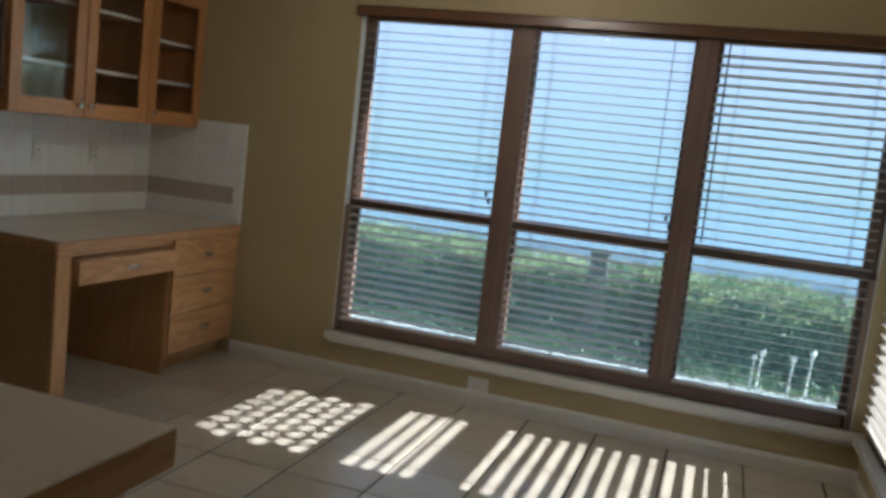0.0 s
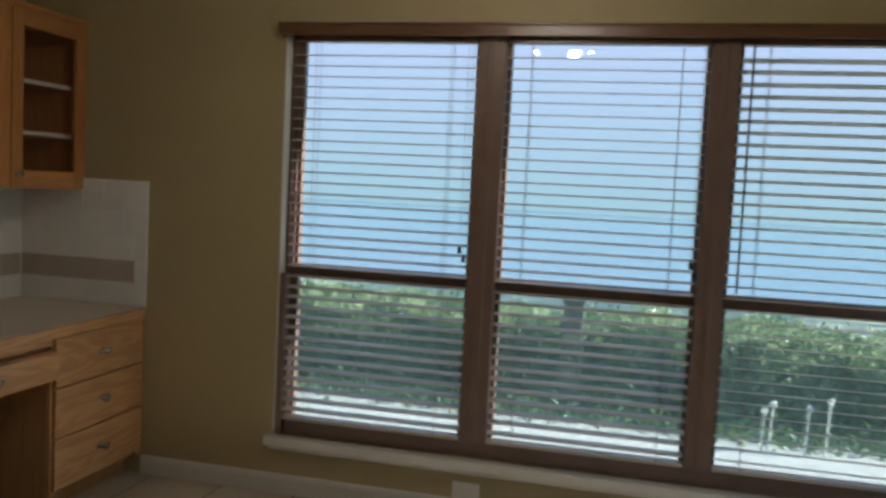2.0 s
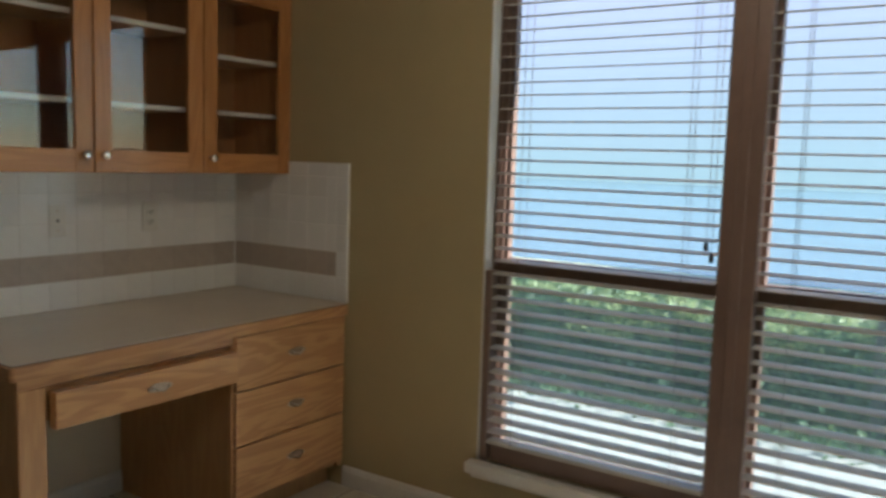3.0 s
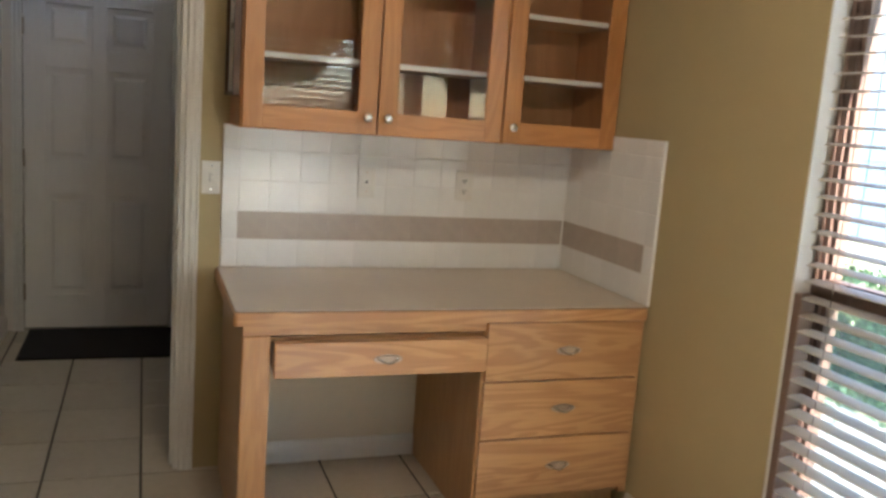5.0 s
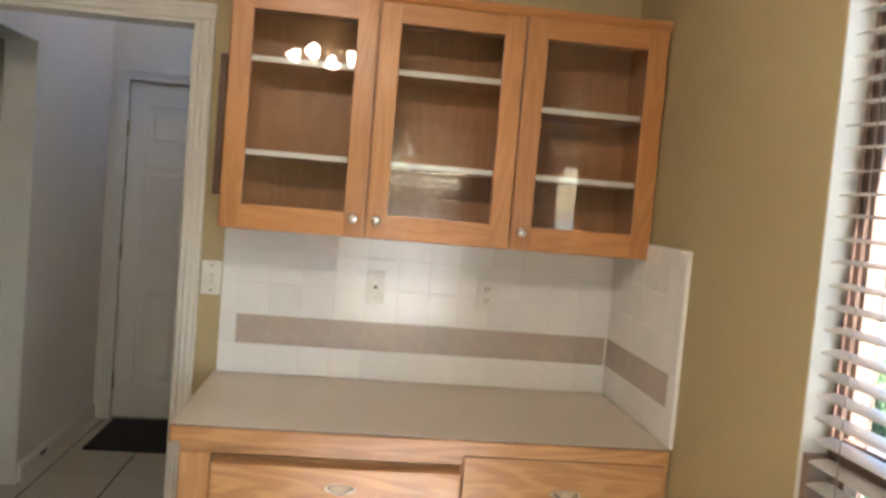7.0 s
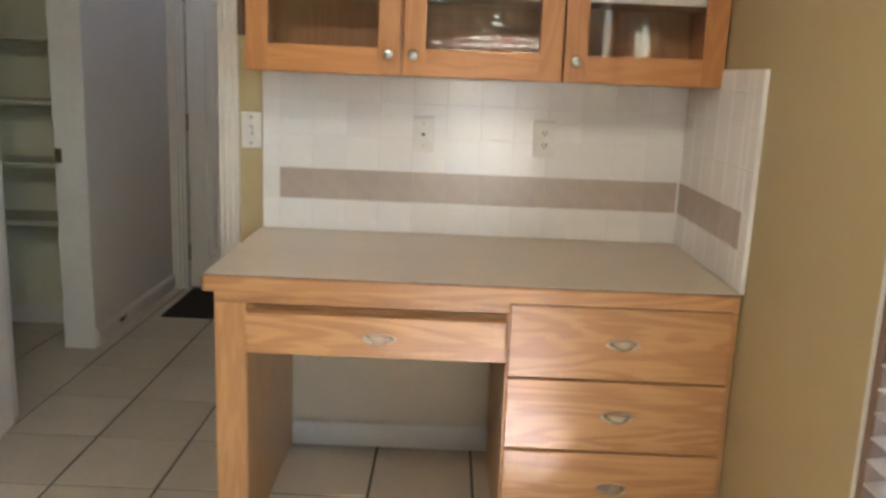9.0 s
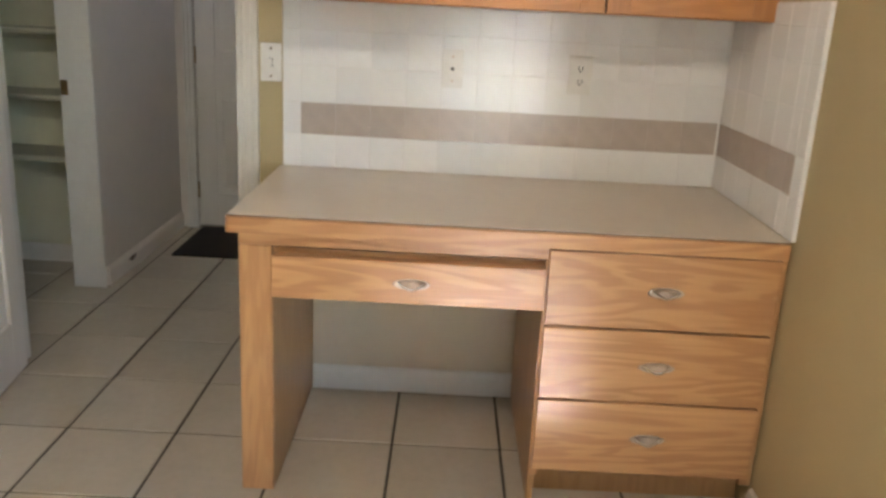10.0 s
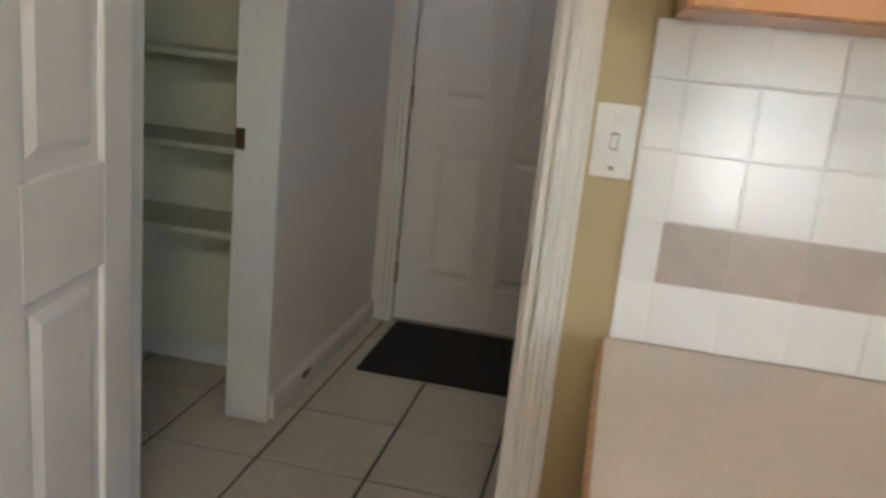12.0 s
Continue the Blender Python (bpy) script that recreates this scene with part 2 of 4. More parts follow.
def box(bm, x0, x1, y0, y1, z0, z1, bevel=0.0, seg=1):
    ret = bmesh.ops.create_cube(bm, size=1)
    vs = ret["verts"]
    for v in vs:
        v.co = Vector((x0 + (v.co.x + 0.5) * (x1 - x0), y0 + (v.co.y + 0.5) * (y1 - y0), z0 + (v.co.z + 0.5) * (z1 - z0)))
    if bevel:
        es = list({e for v in vs for e in v.link_edges})
        bmesh.ops.bevel(bm, geom=es, offset=bevel, segments=seg, profile=0.6, affect="EDGES")
    return bm


def boxes(rows, bevel=0.0, seg=1):
    bm = bmesh.new()
    for r in rows:
        box(bm, *r, bevel=bevel, seg=seg)
    return bm


def tube(bm, a, b, r0, r1=None, seg=12, caps=True):
    a, b = Vector(a), Vector(b)
    q = (b - a).to_track_quat("Z", "Y").to_matrix().to_4x4()
    m = Matrix.Translation((a + b) / 2) @ q
    bmesh.ops.create_cone(bm, cap_ends=caps, segments=seg, radius1=r0, radius2=r0 if r1 is None else r1, depth=(b - a).length, matrix=m)
    return bm


def lathe(bm, profile, at, seg=20, axis="z"):
    """A turned solid: (radius, height) rows about an axis through at."""
    at = Vector(at)
    rings = []
    for r, h in profile:
        ring = []
        for i in range(seg):
            a = 2 * math.pi * i / seg
            c, s = r * math.cos(a), r * math.sin(a)
            ring.append(bm.verts.new(at + (Vector((c, s, h)) if axis == "z" else Vector((h, c, s)))))
        rings.append(ring)
    for p, q in zip(rings, rings[1:]):
        for i in range(seg):
            bm.faces.new((p[i], p[(i + 1) % seg], q[(i + 1) % seg], q[i]))
    bm.faces.new(rings[0][::-1])
    bm.faces.new(rings[-1])
    bmesh.ops.recalc_face_normals(bm, faces=bm.faces)
    return bm


def extrude_profile(bm, pts, a, b, u, v):
    """A moulding: profile points (p, q) along the vectors u and v, swept from a to b."""
    a, b, u, v = Vector(a), Vector(b), Vector(u), Vector(v)
    r0 = [bm.verts.new(a + u * p + v * q) for p, q in pts]
    r1 = [bm.verts.new(b + u * p + v * q) for p, q in pts]
    k = len(pts)
    for i in range(k):
        bm.faces.new((r0[i], r0[(i + 1) % k], r1[(i + 1) % k], r1[i]))
    bm.faces.new(r0[::-1])
    bm.faces.new(r1)
    bmesh.ops.recalc_face_normals(bm, faces=bm.faces)
    return bm


# ---------------------------------------------------------------- plan (metres)
XE = 4.01          # face of the east wall
YS = -5.0          # face of the south wall
ZC = 2.75          # kitchen ceiling
ZF = 0.035         # top of the floor tiles
T = 0.12           # wall thickness
DOOR_Y0, DOOR_Y1, DOOR_Z = -2.325, -1.508, 1.985
WX0, WX1, WZ0, WZ1 = 1.30, 3.955, 0.293, 2.045
EY0, EY1 = -0.995, -0.06

# ---------------------------------------------------------------- walls


def structure(name, rows, material, label, bevel=0.0):
    ob = part(name, boxes(rows, bevel), material)
    return tagged(ob, label, "wall", kind="structure")


wall_north = structure("wall_north", [
    (-T, WX0, 0, 0.14, -0.16, ZC), (WX1, XE + 0.14, 0, 0.14, -0.16, ZC),
    (WX0, WX1, 0, 0.14, -0.1, WZ0), (WX0, WX1, 0, 0.14, WZ1, ZC)], M_WALL, "ochre painted wall with a wide window")
wall_west = structure("wall_west", [
    (-T, 0, DOOR_Y1, 0, -0.16, ZC), (-T, 0, DOOR_Y0, DOOR_Y1, DOOR_Z, ZC), (-T, 0, YS, DOOR_Y0, -0.16, ZC)], M_WALL, "ochre painted wall with a doorway beside the desk")
wall_east = structure("wall_east", [
    (XE, XE + 0.14, EY1, 0, -0.16, ZC), (XE, XE + 0.14, YS, EY0, -0.16, ZC),
    (XE, XE + 0.14, EY0, EY1, -0.1, WZ0), (XE, XE + 0.14, EY0, EY1, WZ1, ZC)], M_WALL, "ochre painted wall with a sunny window")
# Out of view; its white colour is chosen to bounce light into the room.
wall_south = structure("wall_south", [(-T, XE + 0.14, YS - 0.14, YS, -0.16, ZC)], M_TRIM, "unseen closing wall, coloured white to bounce light")
ceiling = tagged(part("ceiling", boxes([(-T, XE + 0.14, YS - 0.14, 0.14, ZC, ZC + 0.1)]), M_CEIL), "white textured kitchen ceiling", "ceiling", kind="structure")

HX, HYL, HYR, HZ = -1.985, -2.353, -1.38, 2.75
PX0, PX1 = -0.895, -0.14
wall_hall_side = structure("wall_hall_side", [
    (HX - T, PX0, HYL - 0.125, HYL, -0.1, HZ), (PX0, PX1, HYL - 0.125, HYL, 1.995, HZ), (PX1, -T, HYL - 0.125, HYL, -0.1, HZ)], M_HALL, "grey-white painted hall wall with a pantry opening")
wall_hall_end = structure("wall_hall_end", [
    (HX - T - 0.1, HX - T, HYL - 0.125, HYR + T, -0.1, HZ), (HX - T, HX, HYL, -2.262, -0.1, HZ), (HX - T, HX, -1.49, HYR + T, -0.1, HZ), (HX - T, HX, -2.262, -1.49, 1.968, HZ)], M_HALL, "grey-white painted hall end wall")
# Unseen opening added high up to brighten the hall with skylight.
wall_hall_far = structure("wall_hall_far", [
    (HX, -T, HYR, HYR + T, -0.1, 2.33), (HX, -1.85, HYR, HYR + T, 2.33, HZ), (-0.75, -T, HYR, HYR + T, 2.33, HZ), (-1.85, -0.75, HYR, HYR + T, 2.72, HZ)], M_HALL, "grey-white painted hall wall with an added high opening for daylight")
ceiling_hall = tagged(part("ceiling_hall", boxes([(HX - T, -T, -3.5, HYR + T, HZ, HZ + 0.1)]), M_CEIL), "white hall ceiling", "ceiling", kind="structure")
wall_pantry_west = structure("wall_pantry_west", [(-1.34, -1.24, -3.5, HYL - 0.125, -0.1, HZ)], M_PANTRY, "cream painted pantry wall with shelves")
wall_pantry_south = structure("wall_pantry_south", [(-1.24, -T - 0.004, -3.5, -3.4, -0.1, HZ)], M_PANTRY, "cream painted pantry back wall")
wall_pantry_east = structure("wall_pantry_east", [(-T - 0.012, -T - 0.002, -3.4, HYL - 0.125, -0.1, HZ)], M_PANTRY, "cream painted pantry side wall")
lining = part("lining", boxes([(-T - 0.008, -T - 0.001, HYL, DOOR_Y0 - 0.0, -0.1, HZ), (-T - 0.008, -T - 0.001, DOOR_Y1, HYR, -0.1, HZ), (-T - 0.008, -T - 0.001, DOOR_Y0, DOOR_Y1, DOOR_Z, HZ)]), M_HALL, wall_west, "grey-white painted hall side")

# floor bed; the tiles come last
floor = tagged(part("floor", boxes([(-T, XE + 0.13, YS - 0.13, 0.13, -0.1, ZF - 0.004), (HX - T - 0.09, -T, HYL - 0.12, HYR + T, -0.1, ZF - 0.004), (-1.33, -T, -3.49, HYL - 0.12, -0.1, ZF - 0.004)]), M_FGROUT), "cream ceramic tile floor with dark grout lines", "floor", kind="structure")

# ---------------------------------------------------------------- trim


def baseboard(name, a, b, out, label, material=None):
    pts = [(0, 0), (0.014, 0), (0.014, 0.062), (0.009, 0.078), (0.004, 0.084), (0, 0.084)]
    ob = part(name, extrude_profile(bmesh.new(), pts, a, b, out, (0, 0, 1)), material or M_TRIM)
    return tagged(ob, label, "baseboard", kind="structure")


baseboard("baseboard", (0.66, 0, ZF), (XE - 0.014, 0, ZF), (0, -1, 0), "white painted baseboard under the window")
baseboard("baseboard", (XE, 0, ZF), (XE, YS, ZF), (-1, 0, 0), "white painted baseboard under the sunny window")
baseboard("baseboard", (0, -0.596, ZF), (0, -1.278, ZF), (1, 0, 0), "white painted baseboard in the desk knee space")
baseboard("baseboard", (0, -2.392, ZF), (0, YS, ZF), (1, 0, 0), "white painted baseboard")
baseboard("baseboard", (PX0 - 0.02, HYL, ZF), (HX, HYL, ZF), (0, 1, 0), "scuffed grey-white hall baseboard", M_HALL)
baseboard("baseboard", (-1.24, HYL - 0.125, ZF), (-1.24, -3.4, ZF), (1, 0, 0), "white pantry baseboard")

CASING = [(p * 0.82, q) for p, q in [(0, 0), (0.064, 0), (0.064, 0.02), (0.056, 0.02), (0.052, 0.014), (0.044, 0.014), (0.04, 0.018), (0.03, 0.018), (0.026, 0.012), (0.016, 0.012), (0.012, 0.015), (0.004, 0.013), (0, 0.008)]]


def casing(name, face_x, sgn, y0, y1, z1, label, left=True, right=True):
    """Door trim round an opening in a wall that faces along x."""
    t = tagged(part(name, extrude_profile(bmesh.new(), CASING, (face_x, y0 - 0.0525, z1), (face_x, y1 + 0.0525, z1), (0, 0, 1), (sgn, 0, 0)), M_TRIM), label, "door trim", kind="structure")
    if right:
        part("upright", extrude_profile(bmesh.new(), CASING, (face_x, y1, ZF), (face_x, y1, z1), (0, 1, 0), (sgn, 0, 0)), M_TRIM, t)
    if left:
        part("upright", extrude_profile(bmesh.new(), CASING, (face_x, y0, ZF), (face_x, y0, z1), (0, -1, 0), (sgn, 0, 0)), M_TRIM, t)
    return t


trim_1 = casing("trim_1", 0, 1, DOOR_Y0, DOOR_Y1, DOOR_Z, "white fluted door casing round the hall doorway")
part("jamb", boxes([(-T, 0.0, DOOR_Y1 - 0.016, DOOR_Y1, ZF, DOOR_Z), (-T, 0.0, DOOR_Y0, DOOR_Y0 + 0.016, ZF, DOOR_Z), (-T, 0.0, DOOR_Y0 + 0.016, DOOR_Y1 - 0.016, DOOR_Z - 0.016, DOOR_Z),
                    (-0.075, -0.04, DOOR_Y1 - 0.028, DOOR_Y1 - 0.016, ZF, DOOR_Z - 0.016)], 0.002), M_TRIM, trim_1)
part("strike_plate", boxes([(-0.035, -0.008, DOOR_Y1 - 0.0185, DOOR_Y1 - 0.0155, 0.86, 0.93)], 0.001), M_BRASS, trim_1, "dark brass strike plate")
trim_2 = casing("trim_2", HX, 1, -2.256, -1.496, 1.973, "white casing round the closed hall door")
trim_3 = tagged(part("trim_3", boxes([(PX0, PX0 + 0.018, HYL - 0.133, HYL + 0.008, ZF, 1.995), (PX1 - 0.018, PX1, HYL - 0.133, HYL + 0.008, ZF, 1.995), (PX0 + 0.018, PX1 - 0.018, HYL - 0.133, HYL + 0.008, 1.977, 1.995)], 0.003), M_TRIM), "white painted jamb of the pantry opening", "door trim", kind="structure")
part("strike_plate", boxes([(PX0 + 0.0175, PX0 + 0.0205, HYL - 0.128, HYL - 0.098, 0.88, 0.942)], 0.001), M_BRASS, trim_3, "dark brass strike plate")


# ---------------------------------------------------------------- doors


def panel_leaf(name, kind_name, ax, at, width, height, label, thick=0.035):
    """A six-panel leaf. ax 'x': it lies along +x from at; 'y': along +y. Raised fields sit in sunk mouldings."""
    t = tagged(new(kind_name), label, "door", kind="structure")
    t.location = at

    def put(u0, u1, v0, v1, z0, z1, bevel):
        bm = bmesh.new()
        if ax == "x":
            box(bm, u0, u1, v0, v1, z0, z1, bevel)
        else:
            box(bm, v0, v1, u0, u1, z0, z1, bevel)
        bmesh.ops.translate(bm, verts=bm.verts, vec=Vector(at))
        return bm

    st, mid = 0.105, 0.075
    cols = [(st, width / 2 - mid / 2), (width / 2 + mid / 2, width - st)]
    rows = [(0.20, 0.77), (0.955, 1.46), (1.57, 1.80)]
    h = thick / 2
    for u0, u1 in ((0, st), (width / 2 - mid / 2, width / 2 + mid / 2), (width - st, width)):
        part("stile", put(u0, u1, -h, h, 0.008, height, 0.002), M_DOOR, t)
    zs = [0.008] + [v for r in rows for v in r] + [height]
    for z0, z1 in zip(zs[0::2], zs[1::2]):
        for u0, u1 in cols:
            part("rail", put(u0, u1, -h, h, z0, z1, 0.002), M_DOOR, t)
    for z0, z1 in rows:
        for u0, u1 in cols:
            part("panel", put(u0, u1, -h + 0.011, h - 0.011, z0, z1, 0), M_DOOR, t)
            bm = bmesh.new()
            ins = 0.028
            for s in (-1, 1):
                base, top = s * (h - 0.0115), s * (h - 0.002)
                a = [(u0 + ins, z0 + ins), (u1 - ins, z0 + ins), (u1 - ins, z1 - ins), (u0 + ins, z1 - ins)]
                b = [(u0 + ins + 0.02, z0 + ins + 0.02), (u1 - ins - 0.02, z0 + ins + 0.02), (u1 - ins - 0.02, z1 - ins - 0.02), (u0 + ins + 0.02, z1 - ins - 0.02)]
                pa = [bm.verts.new(Vector(at) + (Vector((u, base, z)) if ax == "x" else Vector((base, u, z)))) for u, z in a]
                pb = [bm.verts.new(Vector(at) + (Vector((u, top, z)) if ax == "x" else Vector((top, u, z)))) for u, z in b]
                for i in range(4):
                    bm.faces.new((pa[i], pa[(i + 1) % 4], pb[(i + 1) % 4], pb[i]))
                bm.faces.new(pb)
            bmesh.ops.recalc_face_normals(bm, faces=bm.faces)
            part("raised_field", bm, M_DOOR, t)
    return t


door_1 = panel_leaf("door", "door_1", "x", (-0.03, -2.296, ZF), 0.78, 1.93, "white six-panel door standing open into the kitchen")
door_1.rotation_euler.z = radians(7.0)
door_2 = panel_leaf("door", "door_2", "y", (HX - 0.04, -2.254, ZF), 0.756, 1.93, "closed white six-panel door at the hall end")
for zz in (0.25, 1.0, 1.7):
    part("hinge", tube(bmesh.new(), (HX - 0.018, -2.256, zz - 0.045), (HX - 0.018, -2.256, zz + 0.045), 0.006), M_BRASS, door_2, "brass hinge")

# ---------------------------------------------------------------- windows


def window(name, ax, c, sections, z0, z1, label, out, screen=True, set_back=0.02):
    """Bronze frame with mullions and single-hung sashes. ax 'x': it runs along x at y = c; 'y': along y at x = c. out: sign of the way outside."""
    t = tagged(new(name), label, "window", kind="structure")

    def put(u0, u1, d0, d1, za, zb, bevel=0.003):
        bm = bmesh.new()
        lo, hi = sorted((c + out * d0, c + out * d1))
        if ax == "x":
            box(bm, u0, u1, lo, hi, za, zb, bevel)
        else:
            box(bm, lo, hi, u0, u1, za, zb, bevel)
        return bm

    a, b = sections[0][0] - 0.045, sections[-1][1] + 0.045
    for u0, u1 in ((a, sections[0][0]), (sections[-1][1], b)):
        part("jamb", put(u0, u1, set_back, 0.125, z0, z1), M_BRONZE, t)
        if set_back > 0.03:
            r0, r1 = (u0 + 0.0005, u0 + 0.006) if u0 == a else (u1 - 0.006, u1 - 0.0005)
            part("reveal", put(r0, r1, 0.0015, set_back - 0.0005, z0 + 0.001, z1 - 0.001, 0), M_TRIM, t, "white painted reveal")
            m0, m1 = (u0 + 0.0065, u0 + 0.034) if u0 == a else (u1 - 0.034, u1 - 0.0065)
            part("sash_guide", put(m0, m1, 0.006, set_back - 0.0005, z0 + 0.001, 1.0), M_BRONZE, t, "brown lower sash guide")
            part("jamb_bead", put(m0 + 0.008, m1 - 0.008, set_back - 0.008, set_back - 0.0005, 1.001, z1 - 0.031), M_BRONZE, t)
    part("head", put(sections[0][0], sections[-1][1], 0.02, 0.12, z1 - 0.03, z1), M_BRONZE, t)
    part("foot", put(sections[0][0], sections[-1][1], 0.02, 0.12, z0, z0 + 0.065), M_BRONZE, t)
    for (p0, p1), (q0, q1) in zip(sections, sections[1:]):
        part("mullion", put(p1, q0, 0.012, 0.12, z0 + 0.065, z1 - 0.03), M_BRONZE, t)
        part("bead", put(p1 + 0.04, q0 - 0.04, 0.004, 0.0125, z0 + 0.065, z1 - 0.03), M_BRONZE, t)
    for u0, u1 in sections:
        rail = part("meeting_rail", put(u0, u1, 0.06, 0.105, 0.99, 1.045), M_BRONZE, t)
        part("lip", put(u0, u1, 0.052, 0.0605, 1.02, 1.034, 0.001), M_BRONZE, rail)
        if screen:
            cloth = part("insect_screen", put(u0 + 0.012, u1 - 0.012, 0.1085, 0.1095, z0 + 0.066, 1.0, 0), M_SCREEN, t, "fine grey insect screen")
            for s0, s1 in ((u0, u0 + 0.012), (u1 - 0.012, u1)):
                part("screen_bar", put(s0, s1, 0.105, 0.115, z0 + 0.066, 1.0, 0.001), M_BRONZE, cloth)
        for za, zb in ((z0 + 0.065, 0.99), (1.045, z1 - 0.03)):
            g = part("pane", put(u0, u1, 0.082, 0.088, za, zb, 0), M_PANE, t, "clear glass pane")
            g.visible_shadow = False
            sash = [(u0, u0 + 0.018), (u1 - 0.018, u1)]
            for s0, s1 in sash:
                part("sash_stile", put(s0, s1, 0.066, 0.1, za, zb, 0.002), M_BRONZE, t)
    return t


N_SEC = [(1.345, 2.13), (2.243, 3.033), (3.133, 3.91)]
E_SEC = [(-0.95, -0.105)]
window_1 = window("window_1", "x", 0.0, N_SEC, WZ0, WZ1, "wide three-light window in a brown frame", 1, set_back=0.06)
window_2 = window("window_2", "y", XE, E_SEC, WZ0, WZ1, "sunny window in a brown frame", 1, screen=False)
sill_1 = tagged(part("window_sill", boxes([(WX0 - 0.022, XE - 0.002, -0.05, 0.02, 0.253, WZ0), (WX0 - 0.014, XE - 0.002, -0.016, -0.001, 0.228, 0.253)], 0.004, 2), M_TRIM), "white painted sill under the wide window", "window sill", kind="structure")
sill_2 = tagged(part("window_sill", boxes([(XE - 0.05, XE + 0.02, EY0 - 0.04, -0.052, 0.253, WZ0), (XE - 0.016, XE - 0.001, EY0 - 0.02, -0.052, 0.228, 0.253)], 0.004, 2), M_TRIM), "white painted sill in sunlight", "window sill", kind="structure")

val_1 = thing("valance", (2.6, -0.03, 2.008), "brown wooden valance strip above the blinds", "valance")
part("board", boxes([(WX0 - 0.015, XE - 0.05, -0.05, -0.034, 2.008, 2.052)], 0.003), M_VALANCE, val_1)
part("cap_strip", boxes([(WX0 - 0.017, XE - 0.05, -0.053, -0.002, 2.0525, 2.06)], 0.002), M_VALANCE, val_1)
part("return_end", boxes([(WX0 - 0.015, WX0 - 0.001, -0.0335, -0.002, 2.008, 2.052)], 0.002), M_VALANCE, val_1)
val_2 = thing("valance", (XE - 0.03, -0.5, 2.008), "brown wooden valance strip above the sunny blinds", "valance")
part("board", boxes([(XE - 0.05, XE - 0.034, EY0 - 0.01, -0.055, 2.008, 2.052)], 0.003), M_VALANCE, val_2)
part("cap_strip", boxes([(XE - 0.053, XE - 0.002, EY0 - 0.012, -0.055, 2.0525, 2.06)], 0.002), M_VALANCE, val_2)
part("return_end", boxes([(XE - 0.0335, XE - 0.002, EY0 - 0.01, EY0 + 0.004, 2.008, 2.052)], 0.002), M_VALANCE, val_2)


def slat_mesh(length, ax, tilt):
    """A crowned slat, 48 mm wide; tilt in degrees lowers its outer edge."""
    bm = bmesh.new()
    w, n, th = 0.048, 4, 0.0026
    c, s = math.cos(radians(tilt)), math.sin(radians(tilt))
    top, bot = [], []
    for i in range(n + 1):
        d = -w / 2 + w * i / n
        h = 0.0022 * (1 - (2 * d / w) ** 2)
        for lst, e in ((top, th / 2), (bot, -th / 2)):
            dd, hh = d * c + (h + e) * s, (h + e) * c - d * s
            lst.append([bm.verts.new((u, dd, hh) if ax == "x" else (dd, u, hh)) for u in (-length / 2, length / 2)])
    for lst in (top, bot):
        for p, q in zip(lst, lst[1:]):
            bm.faces.new((p[0], q[0], q[1], p[1]))
    for i in (0, n):
        bm.faces.new((top[i][0], top[i][1], bot[i][1], bot[i][0]))
    for k in (0, 1):
        bm.faces.new([r[k] for r in top] + [r[k] for r in bot[::-1]])
    bmesh.ops.recalc_face_normals(bm, faces=bm.faces)
    return finish(bm, M_SLAT, "slat")


def blind(ax, c, u0, u1, z0, z1, tilt, label, pitch=0.045, wand=None, tassel=None, tilts=()):
    mid = (u0 + u1) / 2
    at = (mid, c, z0) if ax == "x" else (c, mid, z0)
    t = thing("window_blind", at, label, "window blind", "window blinds")

    def put(a, b, d0, d1, za, zb, bev=0.002):
        return boxes([(a, b, c + d0, c + d1, za, zb) if ax == "x" else (c + d0, c + d1, a, b, za, zb)], bev)

    part("headrail", put(u0, u1, -0.022, 0.022, z1 - 0.03, z1), M_VALANCE, t)
    part("bottom_rail", put(u0, u1, -0.024, 0.024, z0, z0 + 0.014), M_SLAT, t)
    me = slat_mesh(u1 - u0, ax, tilt)
    others = [(a, b, slat_mesh(u1 - u0, ax, w)) for a, b, w in tilts]
    k, z = 0, z0 + 0.045
    while z < z1 - 0.055:
        use = next((o for a, b, o in others if a < z < b), me)
        piece("slat", use, t, (random.uniform(-0.001, 0.001) if ax == "x" else 0, 0 if ax == "x" else random.uniform(-0.001, 0.001), z - z0 + random.uniform(-0.002, 0.002)))
        k += 1
        z += pitch
    for f in (0.13, 0.87):
        u = u0 + f * (u1 - u0)
        for d in (-0.026, 0.026):
            p = (u, c + d) if ax == "x" else (c + d, u)
            part("ladder_cord", tube(bmesh.new(), (*p, z0 + 0.01), (*p, z1 - 0.03), 0.0013, seg=5), M_CORD, t)
    if wand is not None:
        p = (wand, c - 0.032) if ax == "x" else (c - 0.032, wand)
        part("tilt_wand", tube(bmesh.new(), (*p, 1.06), (*p, z1 - 0.02), 0.0042, seg=8), M_DARK, t, "dark tilt wand")
    if tassel is not None:
        for du, dz in ((0, 0), (0.018, -0.035)):
            p = (tassel + du, c - 0.034) if ax == "x" else (c - 0.034, tassel + du)
            cord = part("pull_cord", tube(bmesh.new(), (*p, 1.17 + dz), (*p, z1 - 0.02), 0.0012, seg=5), M_CORD, t)
            part("tassel", lathe(bmesh.new(), [(0.003, 0.03), (0.006, 0.024), (0.009, 0.004), (0.007, 0)], (*p, 1.14 + dz), 8), M_DARK, cord, "dark tassel")
    return t


